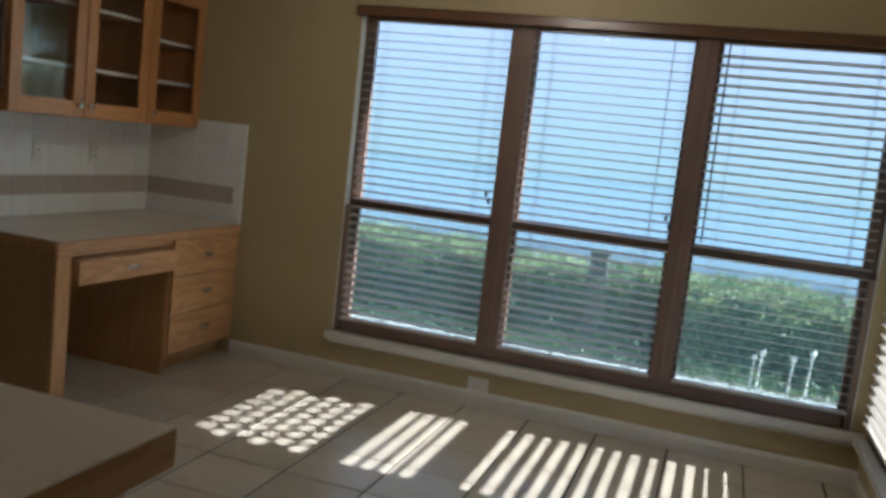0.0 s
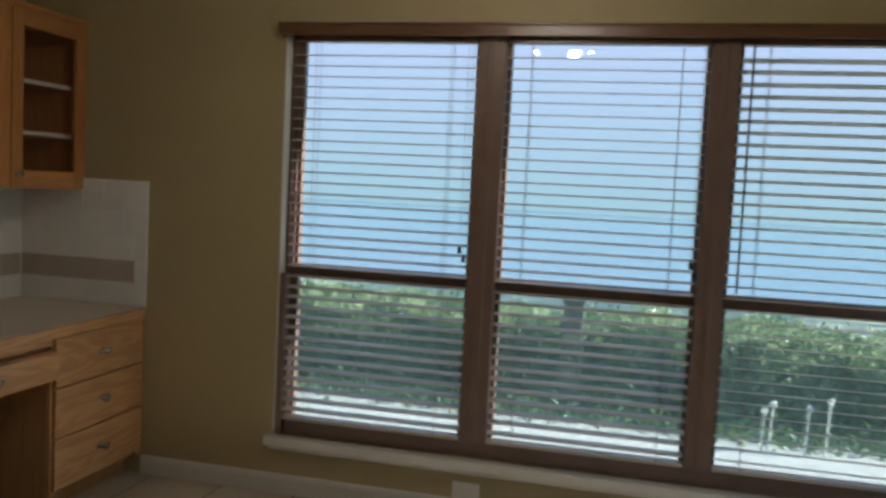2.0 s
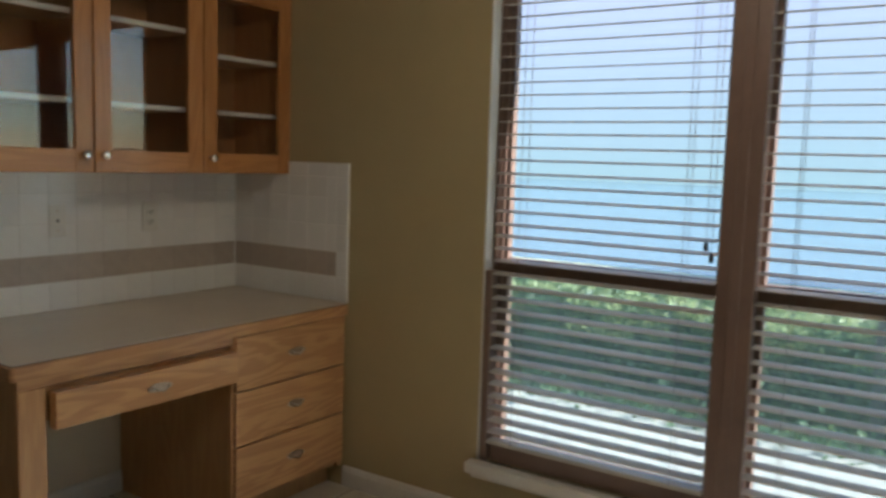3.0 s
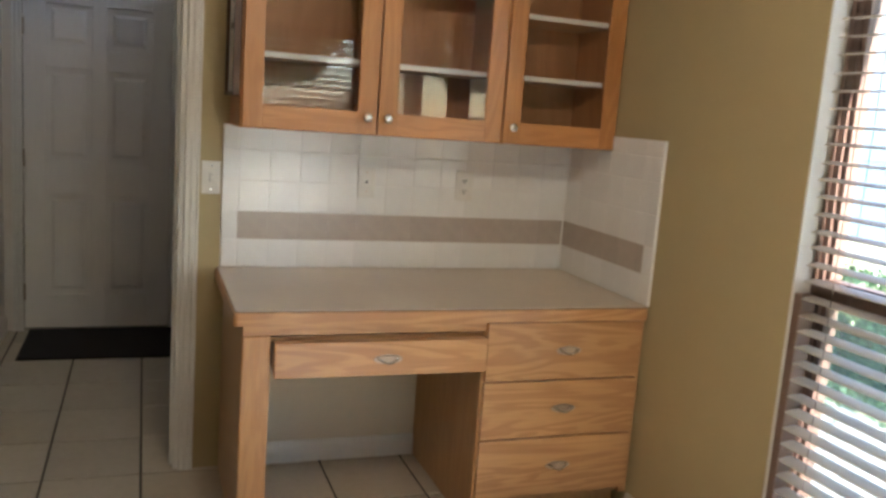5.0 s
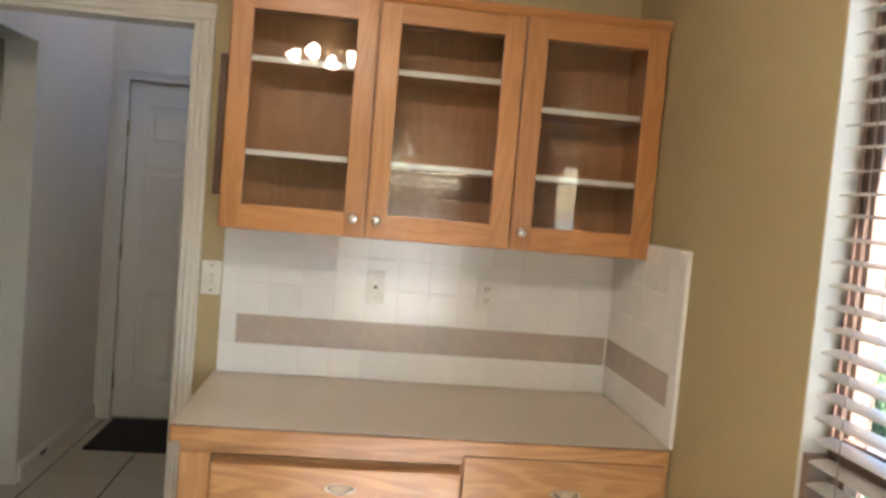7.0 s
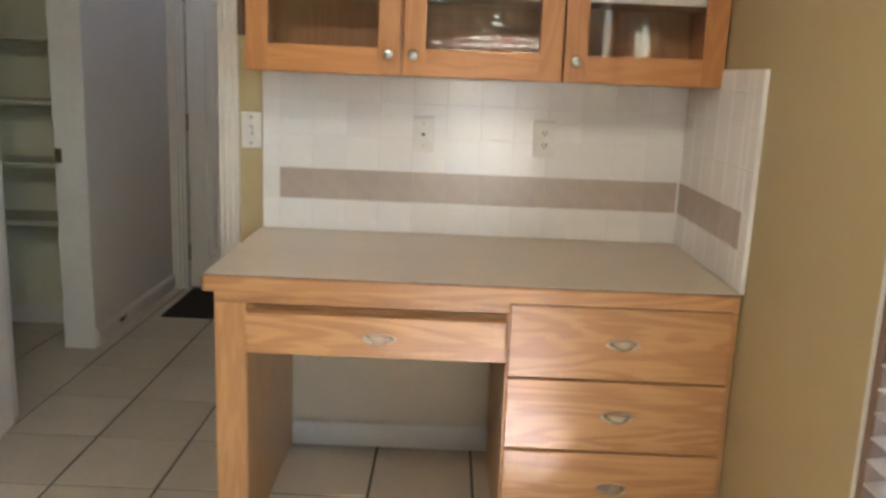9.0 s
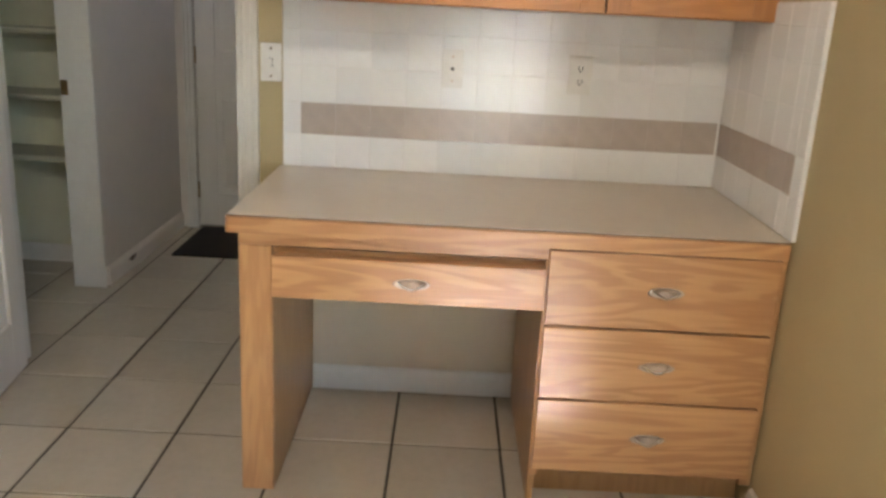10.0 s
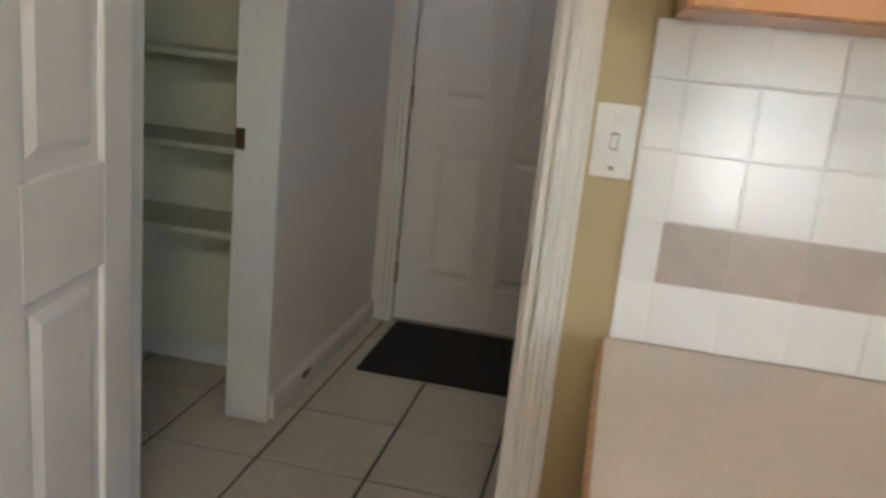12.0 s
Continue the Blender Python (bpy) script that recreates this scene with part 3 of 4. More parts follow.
blind("x", 0.026, 1.338, 2.126, 0.362, 2.02, -7, "open cream slatted blind, slats nearly level", tassel=2.097)
blind("x", 0.026, 2.248, 3.028, 0.362, 2.02, -6, "open cream slatted blind, slats level", tassel=3.003)
blind("x", 0.026, 3.138, 3.926, 0.362, 2.02, 11, "open cream slatted blind, slats tipped outward", wand=3.178)
blind("y", XE - 0.006, -0.945, -0.085, 0.362, 2.02, -5, "sunlit cream slatted blind in the corner window", pitch=0.0465, tilts=((1.03, 1.21, -15), (1.21, 2.1, -29)))


def openwork(at_x, y0, y1, z0, z1):
    """A hanging panel pierced by staggered rows of oval holes, with a slim rim deepened below to block sunlight."""
    t = thing("openwork_panel", (at_x, (y0 + y1) / 2, z0), "dark openwork screen with rows of oval holes hung in the window", "window screen")
    bm = bmesh.new()
    ny, nz = 8, 7
    cy, cz = (y1 - y0) / ny, (z1 - z0) / nz
    k = 12
    for j in range(nz):
        off = cy / 2 if j % 2 else 0
        for i in range(-1, ny + 1):
            a, b = y0 + i * cy + off, y0 + (i + 1) * cy + off
            if b <= y0 + 1e-6 or a >= y1 - 1e-6:
                continue
            a2, b2 = max(a, y0), min(b, y1)
            za, zb = z0 + j * cz, z0 + (j + 1) * cz
            full = a2 == a and b2 == b
            if not full:
                vs = [bm.verts.new((at_x, *p)) for p in ((a2, za), (b2, za), (b2, zb), (a2, zb))]
                bm.faces.new(vs)
                continue
            ym, zm = (a + b) / 2, (za + zb) / 2
            hr, vr = cy * random.uniform(0.4, 0.455), cz * random.uniform(0.38, 0.44)
            outer, inner = [], []
            for q in range(k):
                an = 2 * math.pi * q / k + math.pi / 4
                dy, dz = math.cos(an), math.sin(an)
                m = max(abs(dy), abs(dz))
                outer.append(bm.verts.new((at_x, ym + dy / m * cy / 2, zm + dz / m * cz / 2)))
                inner.append(bm.verts.new((at_x, ym + dy * hr, zm + dz * vr)))
            for q in range(k):
                bm.faces.new((outer[q], outer[(q + 1) % k], inner[(q + 1) % k], inner[q]))
    bmesh.ops.solidify(bm, geom=bm.faces[:], thickness=0.003)
    part("mesh", bm, M_VALANCE, t)
    # The deep bottom bar is added to darken the floor between two sun patches.
    for r in ((y0 - 0.012, y1 + 0.012, z0 - 0.078, z0), (y0 - 0.012, y1 + 0.012, z1, z1 + 0.012), (y0 - 0.012, y0, z0, z1), (y1, y1 + 0.012, z0, z1)):
        part("rim", boxes([(at_x - 0.006, at_x + 0.006, *r)], 0.002), M_BRONZE, t)
    for y in (y0 + 0.1, y1 - 0.1):
        part("hanger", tube(bmesh.new(), (at_x, y, z1 + 0.01), (at_x, y, 2.0), 0.002, seg=6), M_CORD, t)


openwork(XE + 0.03, -0.93, -0.13, 1.30, 1.665)

# ---------------------------------------------------------------- desk
DZ, DX, DY = 0.80, 0.655, -1.385
desk = thing("built_in_desk", (0.33, -0.69, 0), "honey oak built-in desk with a kneehole and three drawers", "desk")
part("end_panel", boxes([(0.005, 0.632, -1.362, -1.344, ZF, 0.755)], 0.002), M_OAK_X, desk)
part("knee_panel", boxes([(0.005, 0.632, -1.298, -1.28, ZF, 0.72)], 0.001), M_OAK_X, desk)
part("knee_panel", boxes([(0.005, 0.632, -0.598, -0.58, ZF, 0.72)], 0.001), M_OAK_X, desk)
part("stile", boxes([(0.632, 0.652, -1.364, -1.28, ZF, 0.7215)], 0.003), M_OAK_V, desk)
part("stile", boxes([(0.632, 0.650, -0.6, -0.574, 0.12, 0.7215)], 0.002), M_OAK_V, desk)
part("stile", boxes([(0.632, 0.650, -0.036, -0.003, 0.12, 0.7215)], 0.002), M_OAK_V, desk)
part("apron", boxes([(0.632, 0.652, -1.364, -0.003, 0.722, 0.757)], 0.002), M_OAK_H, desk)
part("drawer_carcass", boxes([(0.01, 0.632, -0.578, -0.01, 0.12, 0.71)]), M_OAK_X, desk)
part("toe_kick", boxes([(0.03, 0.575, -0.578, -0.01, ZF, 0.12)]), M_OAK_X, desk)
part("knee_back", boxes([(0.002, 0.006, -1.279, -0.599, ZF + 0.086, 0.70)]), M_KNEE, desk, "pale beige painted back of the knee space")
part("drawer_box", boxes([(0.1, 0.632, -1.27, -0.60, 0.615, 0.70)]), M_OAK_X, desk)


def cup_pull(x, y, z, parent):
    """Oval bail pull: a rimmed rosette, two posts and a drooping bail."""
    bm = bmesh.new()
    lathe(bm, [(0.0, 0.0), (0.0215, 0.0008), (0.0225, 0.0025), (0.0205, 0.0045), (0.0185, 0.0022), (0.006, 0.0016), (0.0, 0.0022)], (0, 0, 0), 24, "x")
    for v in bm.verts:
        v.co.y *= 2.05
        v.co.z *= 0.66
        v.co += Vector((x, y, z))
    pull = part("pull", bm, M_PEWTER, parent, "nickel oval drawer pull", True)
    bm = bmesh.new()
    pts = [Vector((x + 0.008 + 0.011 * math.sin(math.pi * i / 10), y - 0.03 + 0.06 * i / 10, z + 0.003 - 0.012 * math.sin(math.pi * i / 10))) for i in range(11)]
    for a, b in zip(pts, pts[1:]):
        tube(bm, a, b, 0.0034, seg=8)
    for e in (-0.03, 0.03):
        tube(bm, (x + 0.001, y + e, z + 0.003), (x + 0.011, y + e, z + 0.003), 0.0042, 0.0034, seg=8)
    part("grip", bm, M_CHROME, pull, "", True)


def drawer(y0, y1, z0, z1, x0, x1, py, pz, parent, name="drawer"):
    d = part(name, boxes([(x0, x1, y0, y1, z0, z1)], 0.0035, 2), M_OAK_H, parent)
    cup_pull(x1, py, pz, d)


drawer(-1.274, -0.603, 0.600, 0.708, 0.652, 0.690, -0.93, 0.653, desk, "pencil_drawer")
for z0, z1 in ((0.557, 0.753), (0.357, 0.5515), (0.15, 0.3515)):
    drawer(-0.594, -0.022, z0, z1, 0.650, 0.670, -0.30, (z0 + z1) / 2 + 0.002, desk)
part("shadow_rail", boxes([(0.60, 0.632, -1.28, -0.598, 0.70, 0.714)]), M_OAK_H, desk)

worktop = thing("worktop", (0.33, -0.69, 0.757), "cream laminate desk top with an oak front edge", "worktop")


def slab(x0, x1, y0, y1, z0, z1, r, bevel, seg=3):
    """A board whose free front corner (x1, y0) is rounded by r, with eased edges."""
    bm = bmesh.new()
    pts = [(x0, y1), (x0, y0)] + [(x1 - r + r * math.sin(a), y0 + r - r * math.cos(a)) for a in [math.pi / 2 * k / 6 for k in range(7)]] + [(x1, y1)]
    low = [bm.verts.new((x, y, z0)) for x, y in pts]
    top = [bm.verts.new((x, y, z1)) for x, y in pts]
    k = len(pts)
    for i in range(k):
        bm.faces.new((low[i], low[(i + 1) % k], top[(i + 1) % k], top[i]))
    bm.faces.new(low[::-1])
    f = bm.faces.new(top)
    bmesh.ops.recalc_face_normals(bm, faces=bm.faces)
    if bevel:
        bmesh.ops.bevel(bm, geom=list(f.edges), offset=bevel, segments=seg, profile=0.6, affect="EDGES")
    return bm


part("edge", slab(0.012, DX + 0.02, DY - 0.008, -0.012, 0.757, 0.7972, 0.016, 0.006), M_OAK_H, worktop, "rounded oak edging")
part("seam", slab(0.0122, DX + 0.0132, DY - 0.0018, -0.0122, 0.7972, 0.8, 0.012, 0), M_SEAM, worktop, "dark brown line under the laminate")
part("top", slab(0.0125, DX + 0.0125, DY - 0.0012, -0.0125, 0.8, 0.8016, 0.012, 0.0008, 1), M_LAM, worktop, "cream laminate sheet")

# ---------------------------------------------------------------- upper cabinet
CX, CY0, CZ0, CZ1 = 0.315, -1.358, 1.313, 2.042
cab = thing("wall_cabinet", (0.16, -0.68, CZ0), "amber maple wall cabinet with three glazed doors", "cabinet")
part("side_panel", boxes([(0.003, CX, CY0, CY0 + 0.018, CZ0, CZ1)], 0.001), M_CAB_V, cab)
part("side_panel", boxes([(0.003, CX, -0.021, -0.003, CZ0, CZ1)], 0.001), M_CAB_V, cab)
part("bottom_panel", boxes([(0.003, CX, CY0 + 0.018, -0.021, CZ0, CZ0 + 0.018)]), M_CAB_H, cab)
part("top_panel", boxes([(0.003, CX, CY0 + 0.018, -0.021, CZ1 - 0.018, CZ1)]), M_CAB_H, cab)
part("back_panel", boxes([(0.003, 0.012, CY0 + 0.018, -0.021, CZ0 + 0.018, CZ1 - 0.018)]), M_CAB_IN, cab, "dark brown cabinet back")
SPL = [CY0 + 0.002, -0.914, -0.461, -0.004]
for y in SPL[1:3]:
    part("divider", boxes([(0.012, CX - 0.004, y - 0.009, y + 0.009, CZ0 + 0.018, CZ1 - 0.018)]), M_CAB_IN, cab)
part("crown", extrude_profile(bmesh.new(), [(0, 0), (0.012, 0), (0.03, 0.018), (0.03, 0.026), (0, 0.026)], (CX, CY0 - 0.01, CZ1 - 0.004), (CX, -0.003, CZ1 - 0.004), (1, 0, 0), (0, 0, 1)), M_CAB_H, cab)
for i, zs in enumerate(((1.55, 1.836), (1.548, 1.836), (1.548, 1.763))):
    a, b = SPL[i] + (0.018 if i == 0 else 0.01), SPL[i + 1] - (0.018 if i == 2 else 0.01)
    for z in zs:
        s = part("shelf", boxes([(0.013, 0.275, a, b, z - 0.009, z + 0.009)]), M_CAB_IN, cab)
        part("edge_band", boxes([(0.275, 0.278, a, b, z - 0.0088, z + 0.0088)]), M_PLATE, s, "pale shelf edge")


def knob(x, y, z, parent):
    part("knob", lathe(bmesh.new(), [(0.009, 0), (0.007, 0.003), (0.005, 0.008), (0.006, 0.013), (0.0145, 0.018), (0.016, 0.022), (0.013, 0.027), (0.005, 0.029)], (x, y, z), 16, "x"), M_CHROME, parent, "round nickel knob", True)


for i, ky in enumerate((-0.951, -0.881, -0.427)):
    a, b = SPL[i] + 0.003, SPL[i + 1] - 0.003
    x0, x1 = CX + 0.001, CX + 0.021
    st = 0.064
    z0, z1 = CZ0 + 0.002, CZ1 - 0.006
    d = part("door", boxes([(x0, x1, a, a + st, z0, z1), (x0, x1, b - st, b, z0, z1)], 0.003, 2), M_CAB_V, cab)
    part("rail", boxes([(x0, x1 - 0.0005, a + st - 0.001, b - st + 0.001, z0, z0 + 0.075)], 0.002), M_CAB_H, d)
    part("rail", boxes([(x0, x1 - 0.0005, a + st - 0.001, b - st + 0.001, z1 - 0.062, z1)], 0.002), M_CAB_H, d)
    pane = boxes([(x0 + 0.006, x0 + 0.010, a + st - 0.004, b - st + 0.004, z0 + 0.071, z1 - 0.058)])
    if i == 0:  # this pane is tilted so the lamp reflection fits the camera's view
        bmesh.ops.rotate(pane, cent=(x0 + 0.008, a, (z0 + z1) / 2), matrix=Matrix.Rotation(radians(-0.7), 3, "Y"), verts=pane.verts)
    g = part("glass", pane, M_CABGLASS, d, "clear glass")
    g.visible_shadow = False
    knob(x1, ky, 1.372, d)

board = thing("memo_board", (0.2, CY0 - 0.01, 1.385), "dark framed pale memo board hung on the cabinet side", "memo board")
part("sheet", boxes([(0.045, 0.292, CY0 - 0.013, CY0 - 0.003, 1.42, 1.825)], 0.001), M_PAPER, board)
for r in ((0.292, 0.312, 1.41, 1.835), (0.03, 0.045, 1.41, 1.835)):
    part("frame_bar", boxes([(r[0], r[1], CY0 - 0.024, CY0 - 0.002, r[2], r[3])], 0.002), M_SEAM, board)
for z in (1.41, 1.82):
    part("frame_bar", boxes([(0.045, 0.292, CY0 - 0.02, CY0 - 0.002, z, z + 0.015)], 0.002), M_SEAM, board)
part("clip", boxes([(0.15, 0.3, CY0 - 0.02, CY0 - 0.013, 1.625, 1.645)], 0.002), M_SEAM, board)

# ---------------------------------------------------------------- outlets and switch


def plate(name, ax, u, z, label, category, w=0.072, h=0.116, sockets=True, toggle=False, screws=False, depth=0.0):
    at = (depth, u, z) if ax == "x" else (u, -depth, z)
    t = thing(name, at, label, category)

    def put(u0, u1, d0, d1, za, zb, bev):
        return boxes([(depth + d0, depth + d1, u + u0, u + u1, z + za, z + zb) if ax == "x" else (u + u0, u + u1, -depth - d1, -depth - d0, z + za, z + zb)], bev, 2)

    part("cover", put(-w / 2, w / 2, 0.0, 0.006, -h / 2, h / 2, 0.0025), M_PLATE, t)
    if sockets:
        for dz in (-0.02, 0.02):
            s = part("socket", put(-0.017, 0.017, 0.0055, 0.0075, dz - 0.013, dz + 0.013, 0.003), M_PLATE, t)
            # Raised dark blocks stand in for the shade in the socket openings.
            for du in (-0.006, 0.006):
                part("slot", put(du - 0.0018, du + 0.0018, 0.007, 0.0079, dz - 0.003, dz + 0.007, 0), M_DARK, s)
            part("ground_hole", put(-0.0028, 0.0028, 0.007, 0.0079, dz - 0.0105, dz - 0.0055, 0), M_DARK, s)
    if toggle:
        part("toggle", put(-0.005, 0.005, 0.0055, 0.017, -0.011, 0.011, 0.002), M_PLATE, t)
        # Dark block stands in for the shade round the toggle.
        part("slot", put(-0.006, 0.006, 0.0055, 0.0065, -0.013, 0.013, 0), M_DARK, t)
    if toggle:
        for dz in (-0.042, 0.042):
            part("screw", put(-0.0035, 0.0035, 0.0055, 0.0068, dz - 0.0035, dz + 0.0035, 0.001), M_CHROME, t)
    if screws:
        for dz in (-0.036, 0.0, 0.036):
            # The middle one is a dark block put in for the jack hole.
            k = 0.003 if dz else 0.005
            part("screw", put(-k, k, 0.0055, 0.0072, dz - k, dz + k, 0.001), M_PEWTER if dz else M_DARK, t)
    return t


plate("jack_plate", "x", -0.855, 1.13, "white jack plate with a dark hole and two screws on the tiled wall", "wall plate", w=0.066, sockets=False, screws=True, depth=0.012)
plate("outlet", "x", -0.463, 1.13, "white double outlet on the tiled wall", "outlet", depth=0.012)
plate("light_switch", "x", -1.416, 1.121, "white toggle light switch beside the doorway", "light switch", w=0.066, sockets=False, toggle=True)
plate("outlet", "y", 2.176, 0.156, "white outlet low under the window", "outlet", w=0.115, h=0.072, sockets=False, screws=False)

# ---------------------------------------------------------------- island and fan
island = thing("kitchen_island", (1.82, -3.56, ZF), "honey oak kitchen island with a beige laminate top", "kitchen island")
part("body", boxes([(1.10, 2.53, -3.89, -3.215, 0.125, 0.878)], 0.003), M_OAK_X, island)
part("plinth", boxes([(1.15, 2.47, -3.84, -3.265, ZF, 0.125)]), M_OAK_X, island)
part("edge", boxes([(1.04, 2.58, -3.95, -3.166, 0.886, 0.9425)], 0.005, 2), M_OAK_H, island, "thick oak edging")
# Solid dark strip stands in for the shadow below the edging.
part("shadow_gap", boxes([(1.08, 2.54, -3.91, -3.206, 0.8785, 0.8855)]), M_SEAM, island, "dark strip put in for the shadow under the top")
part("top", boxes([(1.0405, 2.5795, -3.9495, -3.1665, 0.943, 0.9455)], 0.001), M_ISLE, island, "beige laminate top")
for k in range(3):
    a = 1.12 + k * 0.47
    part("panel", boxes([(a, a + 0.44, -3.216, -3.2, 0.165, 0.86)], 0.004), M_OAK_V, island)
for y0, y1 in ((-3.88, -3.56), (-3.545, -3.225)):
    drawer_front = part("drawer_front", boxes([(2.53, 2.548, y0, y1, 0.69, 0.86)], 0.004), M_OAK_H, island)
    part("end_panel", boxes([(2.53, 2.545, y0, y1, 0.165, 0.68)], 0.004), M_OAK_V, island)

FX, FY = 2.33, -1.18
fan = thing("ceiling_fan", (FX, FY, ZC), "brown ceiling fan with four lit glass shades", "ceiling fan")
part("canopy", lathe(bmesh.new(), [(0.065, 0), (0.065, -0.02), (0.03, -0.07), (0.015, -0.075)], (FX, FY, ZC), 24), M_BRASS, fan, "", True)
part("downrod", tube(bmesh.new(), (FX, FY, ZC - 0.07), (FX, FY, 2.45), 0.012), M_BRASS, fan)
part("motor", lathe(bmesh.new(), [(0.03, 0.06), (0.08, 0.05), (0.11, 0.02), (0.11, -0.05), (0.07, -0.09), (0.05, -0.1)], (FX, FY, 2.41), 28), M_BRASS, fan, "aged brass motor housing", True)
for k in range(5):
    a = radians(72 * k + 20)
    m = Matrix.Translation((FX, FY, 2.37)) @ Matrix.Rotation(a, 4, "Z") @ Matrix.Rotation(radians(10), 4, "X")
    bm = bmesh.new()
    box(bm, 0.2, 0.64, -0.062, 0.062, -0.003, 0.003, 0.0025)
    bmesh.ops.transform(bm, matrix=m, verts=bm.verts)
    bl = part("blade", bm, M_FAN, fan)
    bm = bmesh.new()
    box(bm, 0.08, 0.24, -0.018, 0.018, -0.009, -0.003, 0.002)
    bmesh.ops.transform(bm, matrix=m, verts=bm.verts)
    part("bracket", bm, M_BRASS, bl)
part("light_hub", lathe(bmesh.new(), [(0.05, 0.09), (0.055, 0.06), (0.045, 0.02), (0.02, 0.0)], (FX, FY, 2.25), 24), M_BRASS, fan, "", True)
for k in range(4):
    a = radians(90 * k + 15)
    d = Vector((math.cos(a), math.sin(a), 0))
    c = Vector((FX, FY, 2.262))
    arm = part("arm", tube(bmesh.new(), c + d * 0.03, c + d * 0.135 + Vector((0, 0, -0.02)), 0.008), M_BRASS, fan)
    bm = bmesh.new()
    lathe(bm, [(0.014, 0), (0.022, -0.01), (0.026, -0.025), (0.029, -0.04), (0.039, -0.062), (0.036, -0.061), (0.026, -0.039), (0.009, -0.015)], (0, 0, 0), 18)
    q = Matrix.Translation(c + d * 0.14 + Vector((0, 0, -0.02))) @ Matrix.Rotation(a, 4, "Z") @ Matrix.Rotation(radians(-38), 4, "Y")
    bmesh.ops.transform(bm, matrix=q, verts=bm.verts)
    part("shade", bm, M_LAMP, arm, "lit frosted glass shade", True)
pull = part("pull_chain", tube(bmesh.new(), (FX + 0.03, FY, 2.2), (FX + 0.03, FY, 2.0), 0.0015, seg=5), M_BRASS, fan)

# ---------------------------------------------------------------- hall and pantry things
bm = bmesh.new()
ring = [bm.verts.new((-1.19 + 0.045 * math.cos(a) * (1 + 0.25 * math.sin(3 * a)), HYL + 0.0146, ZF + 0.05 + 0.012 * math.sin(a) * (1 + 0.3 * math.cos(5 * a)))) for a in [2 * math.pi * k / 18 for k in range(18)]]
bm.faces.new(ring)
part("scuff", bm, M_SEAM, next(o for o in bpy.data.objects if "scuffed" in str(o.get("label", ""))), "brown scuff mark")
rug = thing("door_mat", (-1.68, -1.85, ZF), "black bristle door mat lying before the hall door", "door mat")
part("bristle", boxes([(-1.965, -1.40, -2.225, -1.43, ZF + 0.0005, ZF + 0.012)], 0.004, 2), M_MAT, rug)

for z in (0.60, 0.865, 1.14, 1.415, 1.69):
    sh = thing("pantry_shelf", (-1.1, -2.95, z), "cream painted pantry shelf, empty", "shelf", "pantry shelves")
    part("board", boxes([(-1.238, -0.96, -3.398, HYL - 0.127, z - 0.018, z)], 0.002), M_SHELF, sh)
    part("cleat", boxes([(-1.238, -1.22, -3.398, HYL - 0.127, z - 0.055, z - 0.0185)], 0.001), M_SHELF, sh)

# ---------------------------------------------------------------- outdoors
# Backdrop sheet that glows by itself in place of the bright hazy distance.
bd = bpy.data.materials.new("glowing blue backdrop")
bd.use_nodes = True
bn, bl_ = bd.node_tree.nodes, bd.node_tree.links
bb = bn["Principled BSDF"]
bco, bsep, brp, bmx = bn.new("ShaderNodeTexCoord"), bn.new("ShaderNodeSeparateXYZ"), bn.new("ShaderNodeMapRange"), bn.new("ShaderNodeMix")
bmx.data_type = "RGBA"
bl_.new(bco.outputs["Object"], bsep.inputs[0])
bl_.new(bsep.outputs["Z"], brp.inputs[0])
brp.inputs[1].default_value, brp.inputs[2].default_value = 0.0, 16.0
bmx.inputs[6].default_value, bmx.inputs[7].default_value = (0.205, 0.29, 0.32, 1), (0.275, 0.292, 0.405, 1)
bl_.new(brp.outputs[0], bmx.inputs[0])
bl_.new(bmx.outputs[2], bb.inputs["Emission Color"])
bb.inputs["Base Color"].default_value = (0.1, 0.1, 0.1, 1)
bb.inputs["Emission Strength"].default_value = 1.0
backdrop = tagged(part("backdrop", boxes([(-90, 60, 70, 70.5, -0.1, 45)]), bd), "glowing pale blue backdrop sheet beyond the lake", "backdrop", kind="structure")
ground = tagged(part("ground", boxes([(-400, 400, -400, 400, -0.5, -0.12)]), M_LAWN), "lawn with strong sunlight in its colour", "lawn", kind="structure")
path_bed = tagged(part("pavement", boxes([(-6, 12, 0.15, 2.2, -0.13, -0.105)]), M_GRAVEL), "pale sunlit gravel strip along the house", "gravel", kind="structure")
path_2 = tagged(part("pavement", boxes([(4.17, 7.0, -7, 0.148, -0.13, -0.105)]), M_GRAVEL), "pale sunlit gravel beside the house", "gravel", kind="structure")
water = tagged(part("water", boxes([(-400, 400, 9.2, 399, -0.13, -0.112)]), M_WATER), "pale blue lake reflecting the sky", "lake", kind="structure")


def leaf_cloud(bm, spots, size, rng):
    """Small folded leaves at the given spots."""
    for p in spots:
        n = Vector((rng.uniform(-1, 1), rng.uniform(-1, 1), rng.uniform(-0.3, 1))).normalized()
        u = n.orthogonal().normalized()
        u.rotate(Matrix.Rotation(rng.uniform(0, 6.28), 3, n))
        w = n.cross(u)
        s = size * rng.uniform(0.6, 1.3)
        p = Vector(p)
        v = [bm.verts.new(p - u * s), bm.verts.new(p + w * s * 0.42 + n * s * 0.12), bm.verts.new(p + u * s), bm.verts.new(p - w * s * 0.42 + n * s * 0.12)]
        bm.faces.new((v[0], v[1], v[2]))
        bm.faces.new((v[0], v[2], v[3]))


